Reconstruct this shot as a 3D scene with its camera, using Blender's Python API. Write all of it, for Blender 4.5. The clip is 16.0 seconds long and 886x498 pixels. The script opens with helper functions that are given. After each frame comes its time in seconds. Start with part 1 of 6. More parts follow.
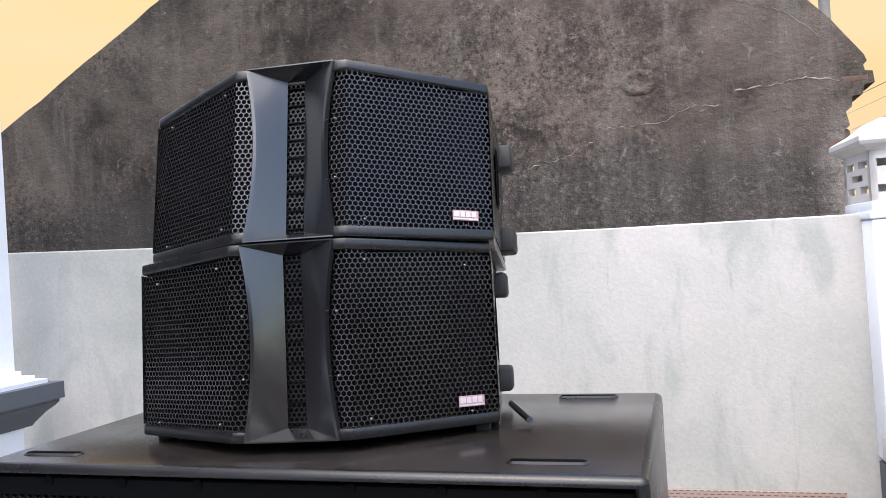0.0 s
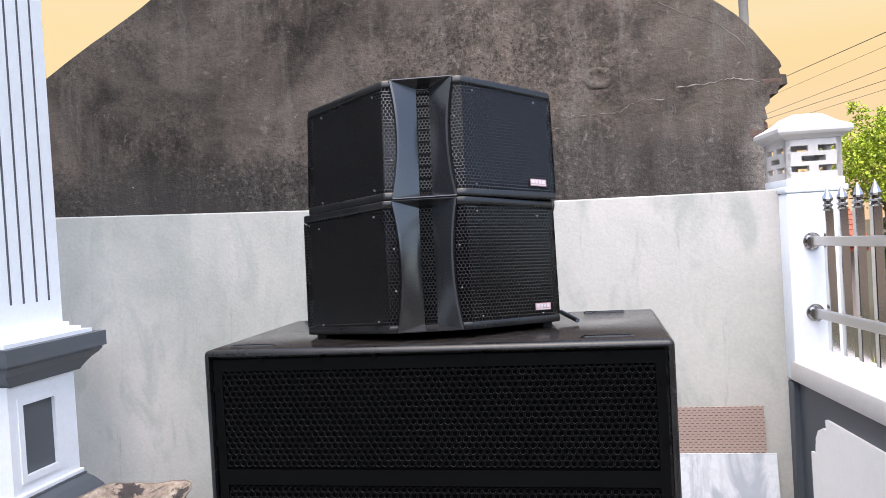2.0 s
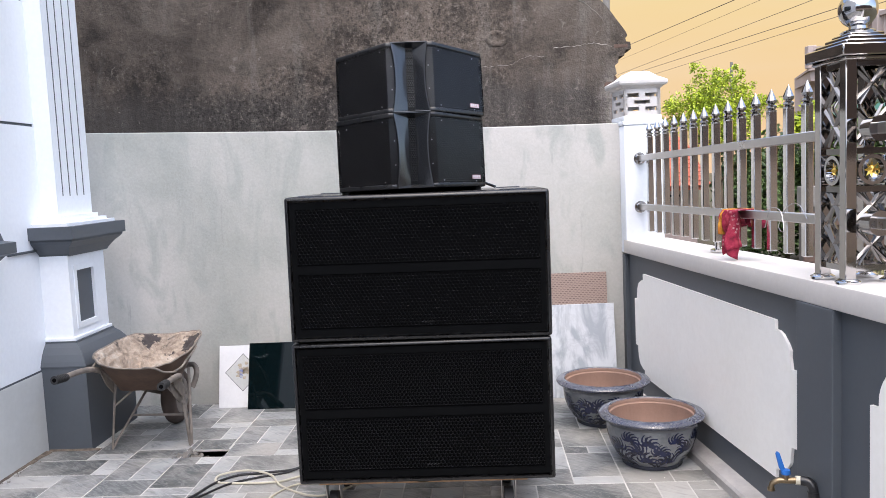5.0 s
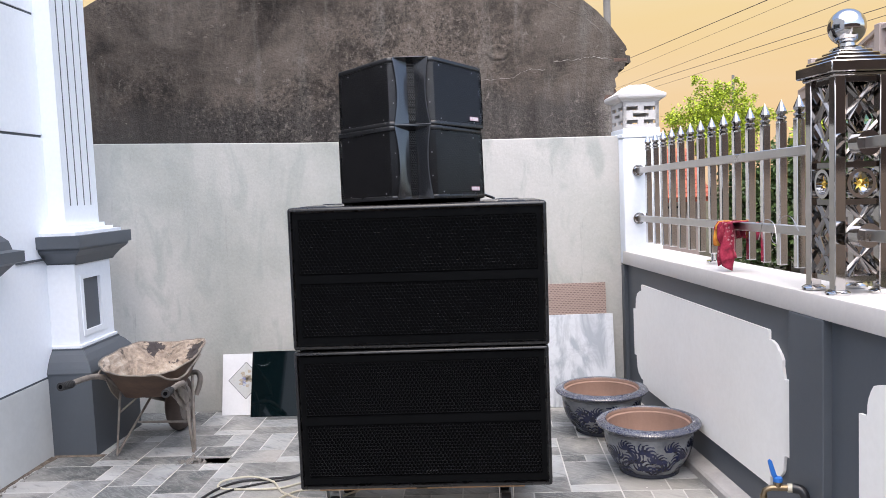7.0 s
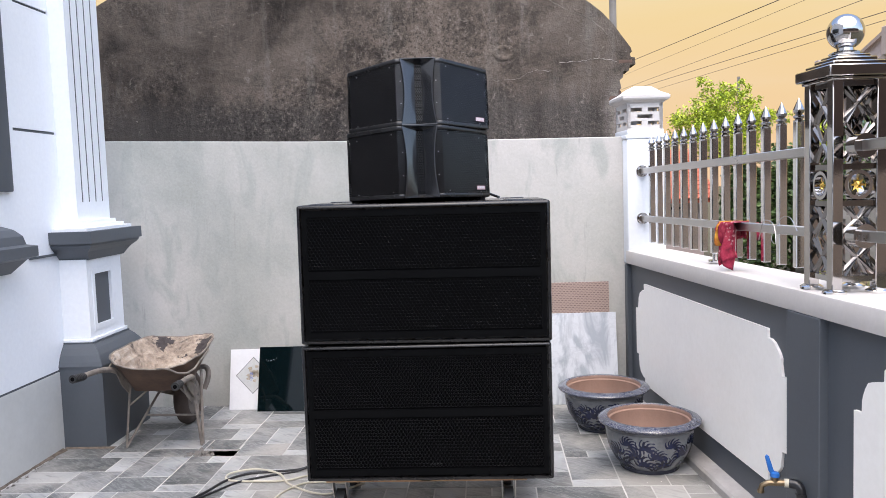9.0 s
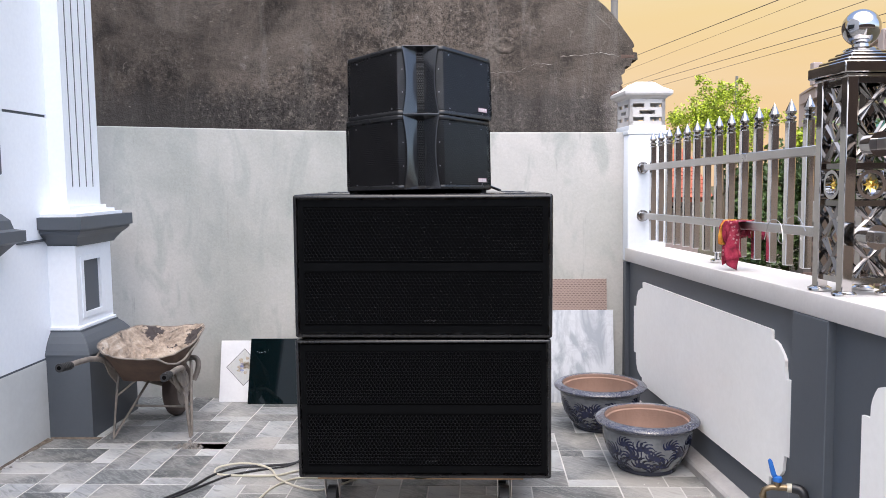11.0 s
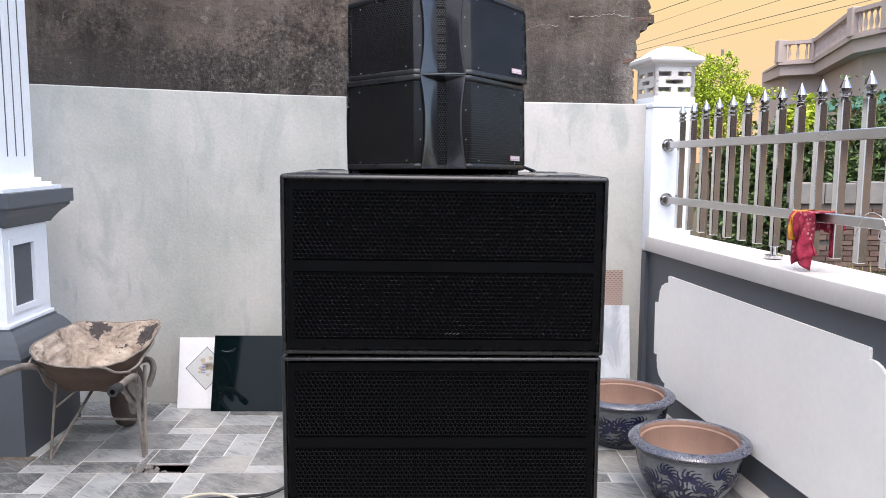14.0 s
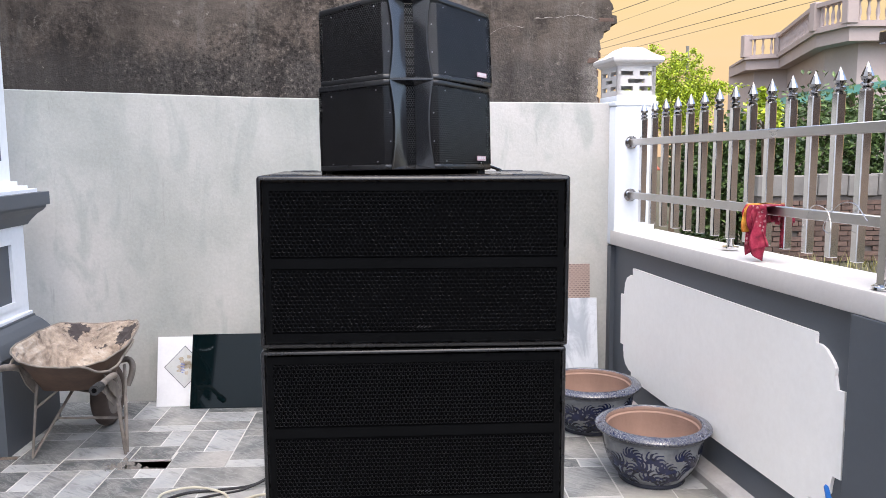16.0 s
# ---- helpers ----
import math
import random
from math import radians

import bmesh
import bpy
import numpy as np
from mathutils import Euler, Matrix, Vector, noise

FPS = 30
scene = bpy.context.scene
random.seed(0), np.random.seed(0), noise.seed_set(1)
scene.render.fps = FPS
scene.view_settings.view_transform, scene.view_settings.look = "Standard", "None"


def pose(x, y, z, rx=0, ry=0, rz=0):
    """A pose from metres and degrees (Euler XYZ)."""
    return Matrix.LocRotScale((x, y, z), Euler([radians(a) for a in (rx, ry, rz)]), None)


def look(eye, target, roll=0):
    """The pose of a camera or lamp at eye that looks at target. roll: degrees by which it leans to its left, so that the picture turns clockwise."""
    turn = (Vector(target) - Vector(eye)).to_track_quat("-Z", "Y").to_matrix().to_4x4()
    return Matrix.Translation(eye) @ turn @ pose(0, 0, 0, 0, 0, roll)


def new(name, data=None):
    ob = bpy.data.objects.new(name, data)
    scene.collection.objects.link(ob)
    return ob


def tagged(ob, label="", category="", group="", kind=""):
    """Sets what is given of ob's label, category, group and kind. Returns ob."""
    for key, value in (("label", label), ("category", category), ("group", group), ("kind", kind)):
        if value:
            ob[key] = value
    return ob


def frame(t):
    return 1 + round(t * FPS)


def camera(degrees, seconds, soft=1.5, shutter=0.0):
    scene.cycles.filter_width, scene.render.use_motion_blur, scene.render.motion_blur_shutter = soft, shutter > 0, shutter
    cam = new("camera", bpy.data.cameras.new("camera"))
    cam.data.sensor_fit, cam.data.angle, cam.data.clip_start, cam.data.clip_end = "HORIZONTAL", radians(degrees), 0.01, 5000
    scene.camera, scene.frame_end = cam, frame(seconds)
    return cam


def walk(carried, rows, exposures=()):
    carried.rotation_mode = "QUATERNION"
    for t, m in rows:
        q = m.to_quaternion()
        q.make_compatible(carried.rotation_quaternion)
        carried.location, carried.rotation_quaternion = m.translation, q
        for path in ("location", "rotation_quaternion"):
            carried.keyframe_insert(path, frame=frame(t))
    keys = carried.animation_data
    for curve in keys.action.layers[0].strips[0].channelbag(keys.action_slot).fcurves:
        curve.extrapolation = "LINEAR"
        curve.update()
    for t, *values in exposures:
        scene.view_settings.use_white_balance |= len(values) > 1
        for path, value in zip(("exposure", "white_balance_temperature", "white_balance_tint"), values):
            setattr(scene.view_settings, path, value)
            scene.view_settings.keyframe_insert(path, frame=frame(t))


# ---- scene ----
cam = camera(58.0, 16.0, soft=0.8)
PATH = [
    (0, (0.371, 0.405, 1.701), (-0.211, 2.318, 1.728), -3.7),
    (0.5, (0.384, 0.458, 1.708), (-0.243, 2.357, 1.75), -3.8),
    (1, (0.297, 0.294, 1.695), (-0.294, 2.204, 1.734), -3.7),
    (1.5, (0.188, 0.008, 1.701), (-0.307, 1.946, 1.716), -3.6),
    (2, (0.16, -0.302, 1.662), (-0.222, 1.661, 1.622), -3.4),
    (2.5, (0.078, -0.636, 1.604), (-0.201, 1.342, 1.508), -3.4),
    (3, (0.031, -0.924, 1.575), (-0.178, 1.06, 1.428), -3.3),
    (3.5, (0.029, -1.236, 1.564), (-0.126, 0.75, 1.386), -3.0),
    (4, (-0.019, -1.539, 1.501), (-0.139, 0.449, 1.313), -2.7),
    (4.5, (-0.003, -1.732, 1.48), (-0.092, 0.257, 1.292), -2.5),
    (7, (0.037, -1.863, 1.484), (-0.061, 0.129, 1.327), -2.3),
    (7.5, (0.027, -1.849, 1.485), (-0.077, 0.141, 1.326), -2.2),
    (8, (0.036, -1.876, 1.485), (-0.076, 0.114, 1.324), -2.2),
    (8.5, (0.043, -1.924, 1.481), (-0.071, 0.066, 1.32), -2.0),
    (9, (0.039, -1.933, 1.482), (-0.072, 0.058, 1.324), -1.9),
    (11.5, (-0.035, -1.797, 1.469), (-0.113, 0.193, 1.285), -0.3),
    (12, (-0.093, -1.721, 1.473), (-0.143, 0.269, 1.274), -0.3),
    (12.5, (-0.129, -1.602, 1.464), (-0.153, 0.387, 1.254), -0.2),
    (13, (-0.129, -1.379, 1.468), (-0.133, 0.609, 1.249), 0.0),
    (13.5, (-0.171, -1.235, 1.472), (-0.161, 0.752, 1.244), 0.2),
    (14, (-0.272, -1.177, 1.489), (-0.246, 0.808, 1.248), 0.3),
    (14.5, (-0.311, -1.198, 1.491), (-0.264, 0.786, 1.24), 0.2),
    (15, (-0.311, -1.231, 1.496), (-0.24, 0.751, 1.237), 0.1),
    (15.5, (-0.302, -1.259, 1.5), (-0.215, 0.722, 1.241), -0.1),
    (16, (-0.262, -1.305, 1.504), (-0.172, 0.677, 1.255), -0.4),
]
walk(cam, [(t, look(eye, target, roll)) for t, eye, target, roll in PATH], [(0.0, 1.81), (1.0, 1.81), (2.5, 1.75), (4.5, 1.68), (9.0, 1.66), (11.5, 1.67), (13.0, 1.74), (16.0, 1.80)])

# ---- sky, sun ----
SUN_EL, SUN_ROT = radians(66), radians(178)
world = bpy.data.worlds.new("sky")
scene.world = world
world.use_nodes = True
wn = world.node_tree.nodes
sky = wn.new("ShaderNodeTexSky")
sky.sky_type, sky.sun_disc = "NISHITA", False
sky.sun_elevation, sky.sun_rotation = SUN_EL, SUN_ROT
sky.dust_density, sky.air_density = 3.0, 1.0
wn["Background"].inputs["Strength"].default_value = 0.15
world.node_tree.links.new(sky.outputs[0], wn["Background"].inputs["Color"])
sun_data = bpy.data.lights.new("sun", "SUN")
sun_data.energy, sun_data.angle, sun_data.color = 0.93, radians(88), (1.0, 0.955, 0.915)
sun = new("sun", sun_data)
sun.matrix_world = look((-0.1, 0.2, 3.0), (0, 1.5, 0))


# ---- materials ----
def nodes_of(name):
    m = bpy.data.materials.new(name)
    m.use_nodes = True
    nt = m.node_tree
    return m, nt, nt.nodes, nt.links, nt.nodes["Principled BSDF"]


def ramp(N, L, src, stops):
    r = N.new("ShaderNodeValToRGB")
    while len(r.color_ramp.elements) < len(stops):
        r.color_ramp.elements.new(0.5)
    for e, (p, c) in zip(r.color_ramp.elements, stops):
        e.position = p
        e.color = (c, c, c, 1) if isinstance(c, (int, float)) else (*c, 1)
    L.new(src, r.inputs[0])
    return r.outputs[0]


def noise_tex(N, L, co, scale, detail=4.0, rough=0.55, stretch=None, dist=0.0):
    n = N.new("ShaderNodeTexNoise")
    n.inputs["Scale"].default_value, n.inputs["Detail"].default_value = scale, detail
    n.inputs["Roughness"].default_value, n.inputs["Distortion"].default_value = rough, dist
    if stretch:
        mp = N.new("ShaderNodeMapping")
        mp.inputs["Scale"].default_value = stretch
        L.new(co, mp.inputs[0])
        co = mp.outputs[0]
    L.new(co, n.inputs["Vector"])
    return n.outputs["Fac"]


def mix(N, L, fac, a, b, mode="MIX"):
    m = N.new("ShaderNodeMix")
    m.data_type, m.blend_type = "RGBA", mode
    for k, v in ((0, fac), (6, a), (7, b)):
        if isinstance(v, (int, float)):
            m.inputs[k].default_value = v if k == 0 else (v, v, v, 1)
        elif isinstance(v, tuple):
            m.inputs[k].default_value = (*v, 1)
        else:
            L.new(v, m.inputs[k])
    return m.outputs[2]


def bump(N, L, P, height, strength, dist=0.01):
    b = N.new("ShaderNodeBump")
    b.inputs["Strength"].default_value, b.inputs["Distance"].default_value = strength, dist
    L.new(height, b.inputs["Height"])
    L.new(b.outputs[0], P.inputs["Normal"])


def surf(name, base, rough=0.6, metal=0.0, var=0.2, coarse=3.0, fine=60.0, relief=0.2, depth=0.004, tint=None, stretch=None, spec=0.5, vary=0.0, rough_var=0.15):
    """Paint, metal or mineral with broad and fine variation and a fine relief."""
    m, nt, N, L, P = nodes_of(name)
    co = N.new("ShaderNodeTexCoord").outputs["Object"]
    big = noise_tex(N, L, co, coarse, 5.0, 0.6, stretch)
    small = noise_tex(N, L, co, fine, 3.0, 0.6)
    lo = tuple(c * (1 - var) for c in base)
    hi = tint or tuple(min(1, c * (1 + var)) for c in base)
    c = mix(N, L, ramp(N, L, big, [(0.3, 0.0), (0.7, 1.0)]), lo, hi)
    c = mix(N, L, 0.25, c, mix(N, L, small, tuple(q * 0.75 for q in base), tuple(min(1, q * 1.25) for q in base)))
    if vary:
        oi = N.new("ShaderNodeObjectInfo").outputs["Random"]
        c = mix(N, L, 1.0, c, ramp(N, L, oi, [(0.0, 1 - vary), (1.0, 1.0)]), "MULTIPLY")
    L.new(c, P.inputs["Base Color"])
    r = ramp(N, L, big, [(0.25, max(0.02, rough - rough_var / 2)), (0.75, min(1, rough + rough_var / 2))])
    L.new(r, P.inputs["Roughness"])
    P.inputs["Metallic"].default_value = metal
    P.inputs["Specular IOR Level"].default_value = spec
    if relief:
        bump(N, L, P, small, relief, depth)
    return m


WHITE = surf("white wall paint", (0.775, 0.805, 0.855), 0.55, var=0.03, coarse=1.5, fine=40, relief=0.12, depth=0.002)
CAPWHITE = surf("white masonry paint", (0.61, 0.58, 0.56), 0.6, var=0.06, coarse=2.5, fine=50, relief=0.2, depth=0.003)
PANELWHITE = surf("off-white plaster paint", (0.91, 0.89, 0.855), 0.6, var=0.04, coarse=1.6, fine=35, relief=0.15, depth=0.003)
GREY = surf("blue-grey wall paint", (0.078, 0.089, 0.104), 0.5, var=0.12, coarse=2.0, fine=45, relief=0.15, depth=0.002)
PLINTH = surf("bare grey render", (0.50, 0.51, 0.50), 0.8, var=0.12, coarse=2.0, fine=30, relief=0.3, depth=0.003)
STEEL = surf("polished stainless steel", (0.72, 0.705, 0.69), 0.12, 1.0, var=0.06, coarse=4, fine=90, relief=0.03, depth=0.001, rough_var=0.06)
STEELDULL = surf("brushed stainless steel", (0.52, 0.505, 0.495), 0.32, 1.0, var=0.08, coarse=4, fine=120, relief=0.05, depth=0.001)
BLACKBOX = surf("textured black cabinet paint", (0.0045, 0.0045, 0.005), 0.28, var=0.25, coarse=6, fine=260, relief=0.22, depth=0.0010, spec=0.5, tint=(0.015, 0.0145, 0.0155))
# brown tint covers some dust and paints in the lid's grazing sheen
DUSTSHEENLID = surf("black cabinet paint lightened brown for dust and sheen", (0.015, 0.0130, 0.0125), 0.20, var=0.4, coarse=4, fine=170, relief=0.16, depth=0.0009, spec=0.6, tint=(0.032, 0.027, 0.025))
SATIN = surf("satin black plastic", (0.0115, 0.012, 0.014), 0.16, var=0.12, coarse=8, fine=300, relief=0.03, depth=0.0006, spec=0.9)
GRILLE = surf("black powder-coated steel mesh", (0.020, 0.0195, 0.0205), 0.20, var=0.15, coarse=9, fine=200, relief=0.03, depth=0.0005, spec=0.8)
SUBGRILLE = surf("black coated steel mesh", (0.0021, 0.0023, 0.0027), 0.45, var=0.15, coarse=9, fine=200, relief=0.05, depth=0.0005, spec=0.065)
# lighter than the sheet so hole rims seem to glint
MESHEDGE = surf("black mesh steel lightened for rim glints", (0.011, 0.011, 0.0125), 0.35, var=0.3, coarse=7, fine=160, relief=0.05, depth=0.0005, spec=0.6)
WINGFOAM = surf("charcoal acoustic foam", (0.0085, 0.0085, 0.0098), 0.95, var=0.3, coarse=20, fine=300, relief=0.4, depth=0.002, spec=0.03)
FOAM = surf("black acoustic foam", (0.0034, 0.0034, 0.0039), 0.95, var=0.3, coarse=20, fine=300, relief=0.4, depth=0.002, spec=0.03)
RUBBER = surf("dark grey rubber", (0.020, 0.020, 0.021), 0.7, var=0.15, coarse=8, fine=150, relief=0.25, depth=0.001)
SCREW = surf("zinc screw", (0.28, 0.28, 0.29), 0.35, 1.0, var=0.1, relief=0)
CHROME = surf("chrome", (0.47, 0.46, 0.46), 0.1, 1.0, var=0.05, relief=0)
WOOD = surf("raw plywood", (0.42, 0.25, 0.13), 0.7, var=0.3, coarse=5, fine=60, relief=0.3, stretch=(1, 12, 12))
BRASS = surf("weathered brass", (0.27, 0.205, 0.13), 0.4, 1.0, var=0.25, coarse=20, fine=90)
BLUEPL = surf("blue plastic lever", (0.02, 0.13, 0.45), 0.35, var=0.1, fine=80, relief=0.05)
BLACKPL = surf("black plastic pipe", (0.012, 0.012, 0.014), 0.3, var=0.15, fine=80, relief=0.05)
CREAM = surf("cream cable sheath", (0.50, 0.47, 0.38), 0.5, var=0.15, fine=60, relief=0.05)
BLACKCABLE = surf("black cable sheath", (0.015, 0.015, 0.017), 0.45, var=0.2, fine=60, relief=0.05)
ORANGE = surf("orange and yellow cloth", (0.62, 0.14, 0.02), 0.85, var=0.4, coarse=30, fine=250, relief=0.3, tint=(0.75, 0.45, 0.06))
GROUT = surf("pale cement joint", (0.50, 0.49, 0.475), 0.85, var=0.3, coarse=4, fine=60, relief=0.3)
SOIL = surf("dry grassy soil", (0.075, 0.058, 0.043), 0.95, var=0.4, coarse=2.5, fine=30, relief=0.6, depth=0.02, tint=(0.075, 0.080, 0.035))
PIT = surf("dark rubble", (0.06, 0.055, 0.05), 0.95, var=0.4, coarse=20, fine=90, relief=0.8, depth=0.01)
RUST = surf("mud-caked rusty steel", (0.09, 0.052, 0.036), 0.75, var=0.35, coarse=9, fine=70, relief=0.4, depth=0.003, tint=(0.15, 0.095, 0.065))
TUBE = surf("dirty steel tube with dried cement", (0.19, 0.165, 0.145), 0.7, 0.1, var=0.5, coarse=14, fine=80, relief=0.5, depth=0.003, tint=(0.32, 0.275, 0.235))
TYRE = surf("dusty rubber tyre", (0.075, 0.055, 0.045), 0.9, var=0.35, coarse=12, fine=90, relief=0.4)
CONCRETE = surf("old concrete", (0.20, 0.185, 0.17), 0.9, var=0.3, coarse=3, fine=30, relief=0.4, depth=0.006)
HOUSEFAR = surf("pale grey-pink render", (0.37, 0.295, 0.27), 0.85, var=0.1, coarse=0.8, fine=12, relief=0.1)
AWNING = surf("green corrugated awning", (0.03, 0.13, 0.10), 0.6, var=0.2, coarse=2, fine=20, relief=0.1)
DARKGLASS = surf("dark window glass", (0.02, 0.025, 0.03), 0.1, var=0.1, relief=0)
ROOFTILE = surf("red clay roof tile", (0.40, 0.10, 0.055), 0.8, var=0.3, coarse=5, fine=40, relief=0.3, vary=0.35)
OLDBRICK = surf("weathered red brick", (0.145, 0.092, 0.072), 0.9, var=0.4, coarse=12, fine=60, relief=0.5, depth=0.004, vary=0.45)
WIRE = surf("dark power line", (0.13, 0.10, 0.08), 0.7, var=0.1, relief=0)
BARK = surf("brown bark", (0.12, 0.085, 0.055), 0.9, var=0.3, coarse=8, fine=60, relief=0.5)
LOGO_T = surf("silver badge print", (0.52, 0.49, 0.51), 0.35, var=0.06, fine=200, relief=0)
LOGO_R = surf("pinkish badge ground", (0.42, 0.25, 0.29), 0.4, var=0.06, fine=200, relief=0)
POSTSTEEL = surf("mirror-polished dark stainless steel", (0.45, 0.43, 0.415), 0.06, 1.0, var=0.06, coarse=4, fine=90, relief=0.02, depth=0.001, rough_var=0.04)
LATTICE = surf("dark polished steel bars", (0.21, 0.20, 0.195), 0.12, 1.0, var=0.08, relief=0)
GOLD = surf("gold boss", (0.80, 0.52, 0.12), 0.2, 1.0, var=0.1, relief=0)


def leaf_mat(name, a, b):
    m, nt, N, L, P = nodes_of(name)
    rnd = N.new("ShaderNodeNewGeometry").outputs["Random Per Island"]
    L.new(ramp(N, L, rnd, [(0.0, a), (0.6, b), (1.0, tuple(min(1, c * 1.4) for c in b))]), P.inputs["Base Color"])
    P.inputs["Roughness"].default_value = 0.5
    P.inputs["Transmission Weight"].default_value = 0.0
    P.inputs["Subsurface Weight"].default_value = 0.0
    return m


LEAF_Y = leaf_mat("bright yellow-green leaves", (0.13, 0.20, 0.012), (0.40, 0.47, 0.03))
LEAF_D = leaf_mat("dark green leaves", (0.022, 0.045, 0.012), (0.075, 0.12, 0.03))
GRASSM = leaf_mat("dry grass blades", (0.10, 0.10, 0.03), (0.22, 0.20, 0.07))


def gable_mat():
    m, nt, N, L, P = nodes_of("weathered black-stained cement render")
    co = N.new("ShaderNodeTexCoord").outputs["Object"]
    big = noise_tex(N, L, co, 0.9, 9, 0.66, dist=0.5)
    mid = noise_tex(N, L, co, 5.0, 9, 0.72, dist=0.3)
    fine = noise_tex(N, L, co, 45, 6, 0.7)
    zone = noise_tex(N, L, co, 0.8, 3, 0.5, (1, 1, 1.4))
    streak = noise_tex(N, L, co, 3.0, 6, 0.65, (2.6, 1, 0.35))
    c = ramp(N, L, big, [(0.40, (0.028, 0.023, 0.020)), (0.52, (0.084, 0.071, 0.061)), (0.64, (0.160, 0.138, 0.120))])
    brown = mix(N, L, 1.0, ramp(N, L, mid, [(0.42, 0.0), (0.60, 0.85)]), ramp(N, L, zone, [(0.35, 0.3), (0.6, 1.0)]), "MULTIPLY")
    c = mix(N, L, brown, c, (0.165, 0.136, 0.116))
    c = mix(N, L, ramp(N, L, mid, [(0.30, 0.8), (0.42, 0.0)]), c, (0.028, 0.024, 0.022))
    c = mix(N, L, ramp(N, L, streak, [(0.55, 0.0), (0.72, 0.5)]), c, (0.20, 0.188, 0.172))
    # smoother, darker lower coat
    sep = N.new("ShaderNodeSeparateXYZ")
    L.new(co, sep.inputs[0])
    add = N.new("ShaderNodeMath")
    add.operation = "MULTIPLY_ADD"
    L.new(mid, add.inputs[0])
    add.inputs[1].default_value = 0.35
    L.new(sep.outputs["Z"], add.inputs[2])
    low = N.new("ShaderNodeMapRange")
    low.inputs["From Min"].default_value, low.inputs["From Max"].default_value = 2.42, 2.22
    L.new(add.outputs[0], low.inputs["Value"])
    coat = mix(N, L, ramp(N, L, streak, [(0.35, 0.0), (0.7, 0.75)]), (0.052, 0.046, 0.043), (0.115, 0.106, 0.099))
    c = mix(N, L, low.outputs[0], c, coat)
    # pale chips and speckles
    vo = N.new("ShaderNodeTexVoronoi")
    vo.inputs["Scale"].default_value = 9.0
    dv = mix(N, L, 0.25, co, fine, "ADD")
    L.new(dv, vo.inputs["Vector"])
    chip = ramp(N, L, vo.outputs["Distance"], [(0.06, 1.0), (0.13, 0.0)])
    chip = mix(N, L, 1.0, chip, ramp(N, L, mid, [(0.5, 0.0), (0.58, 1.0)]), "MULTIPLY")
    c = mix(N, L, chip, c, (0.33, 0.30, 0.27))
    pale = ramp(N, L, noise_tex(N, L, co, 11, 6, 0.75, dist=1.0), [(0.61, 0.0), (0.69, 0.7)])
    c = mix(N, L, pale, c, (0.25, 0.225, 0.20))
    dark = mix(N, L, 1.0, ramp(N, L, fine, [(0.38, 1.0), (0.48, 0.0)]), ramp(N, L, zone, [(0.42, 0.1), (0.62, 1.0)]), "MULTIPLY")
    gr = mix(N, L, 1.0, ramp(N, L, fine, [(0.55, 0.0), (0.66, 0.6)]), ramp(N, L, zone, [(0.42, 0.15), (0.62, 1.0)]), "MULTIPLY")
    c = mix(N, L, gr, c, (0.27, 0.235, 0.21))
    c = mix(N, L, mix(N, L, 1.0, dark, 0.85, "MULTIPLY"), c, (0.02, 0.018, 0.016))
    # scoured pale band beside the broken edge
    ex = N.new("ShaderNodeMath")
    ex.operation = "MULTIPLY_ADD"
    L.new(mid, ex.inputs[0])
    ex.inputs[1].default_value = 0.16
    L.new(sep.outputs["X"], ex.inputs[2])
    er = N.new("ShaderNodeMapRange")
    er.inputs["From Min"].default_value, er.inputs["From Max"].default_value = 1.00, 1.13
    L.new(ex.outputs[0], er.inputs["Value"])
    eb = mix(N, L, 1.0, er.outputs[0], ramp(N, L, fine, [(0.35, 0.25), (0.6, 0.9)]), "MULTIPLY")
    eb = mix(N, L, 1.0, eb, low.outputs[0], "MULTIPLY")
    c = mix(N, L, eb, c, (0.30, 0.275, 0.255))
    # broad tone change along X, darker towards -X, warped by noise
    tone_x = N.new("ShaderNodeMath")
    tone_x.operation = "MULTIPLY_ADD"
    L.new(big, tone_x.inputs[0])
    tone_x.inputs[1].default_value = 2.2
    L.new(sep.outputs["X"], tone_x.inputs[2])
    sr = N.new("ShaderNodeMapRange")
    sr.inputs["From Min"].default_value, sr.inputs["From Max"].default_value = -1.3, 0.9
    sr.inputs["To Min"].default_value, sr.inputs["To Max"].default_value = 0.68, 1.10
    L.new(tone_x.outputs[0], sr.inputs["Value"])
    c = mix(N, L, 1.0, c, sr.outputs[0], "MULTIPLY")
    c = mix(N, L, 1.0, c, (0.90, 0.87, 0.84), "MULTIPLY")
    L.new(c, P.inputs["Base Color"])
    P.inputs["Roughness"].default_value = 0.92
    P.inputs["Specular IOR Level"].default_value = 0.25
    bump(N, L, P, mix(N, L, 0.5, mid, fine), 0.9, 0.025)
    return m


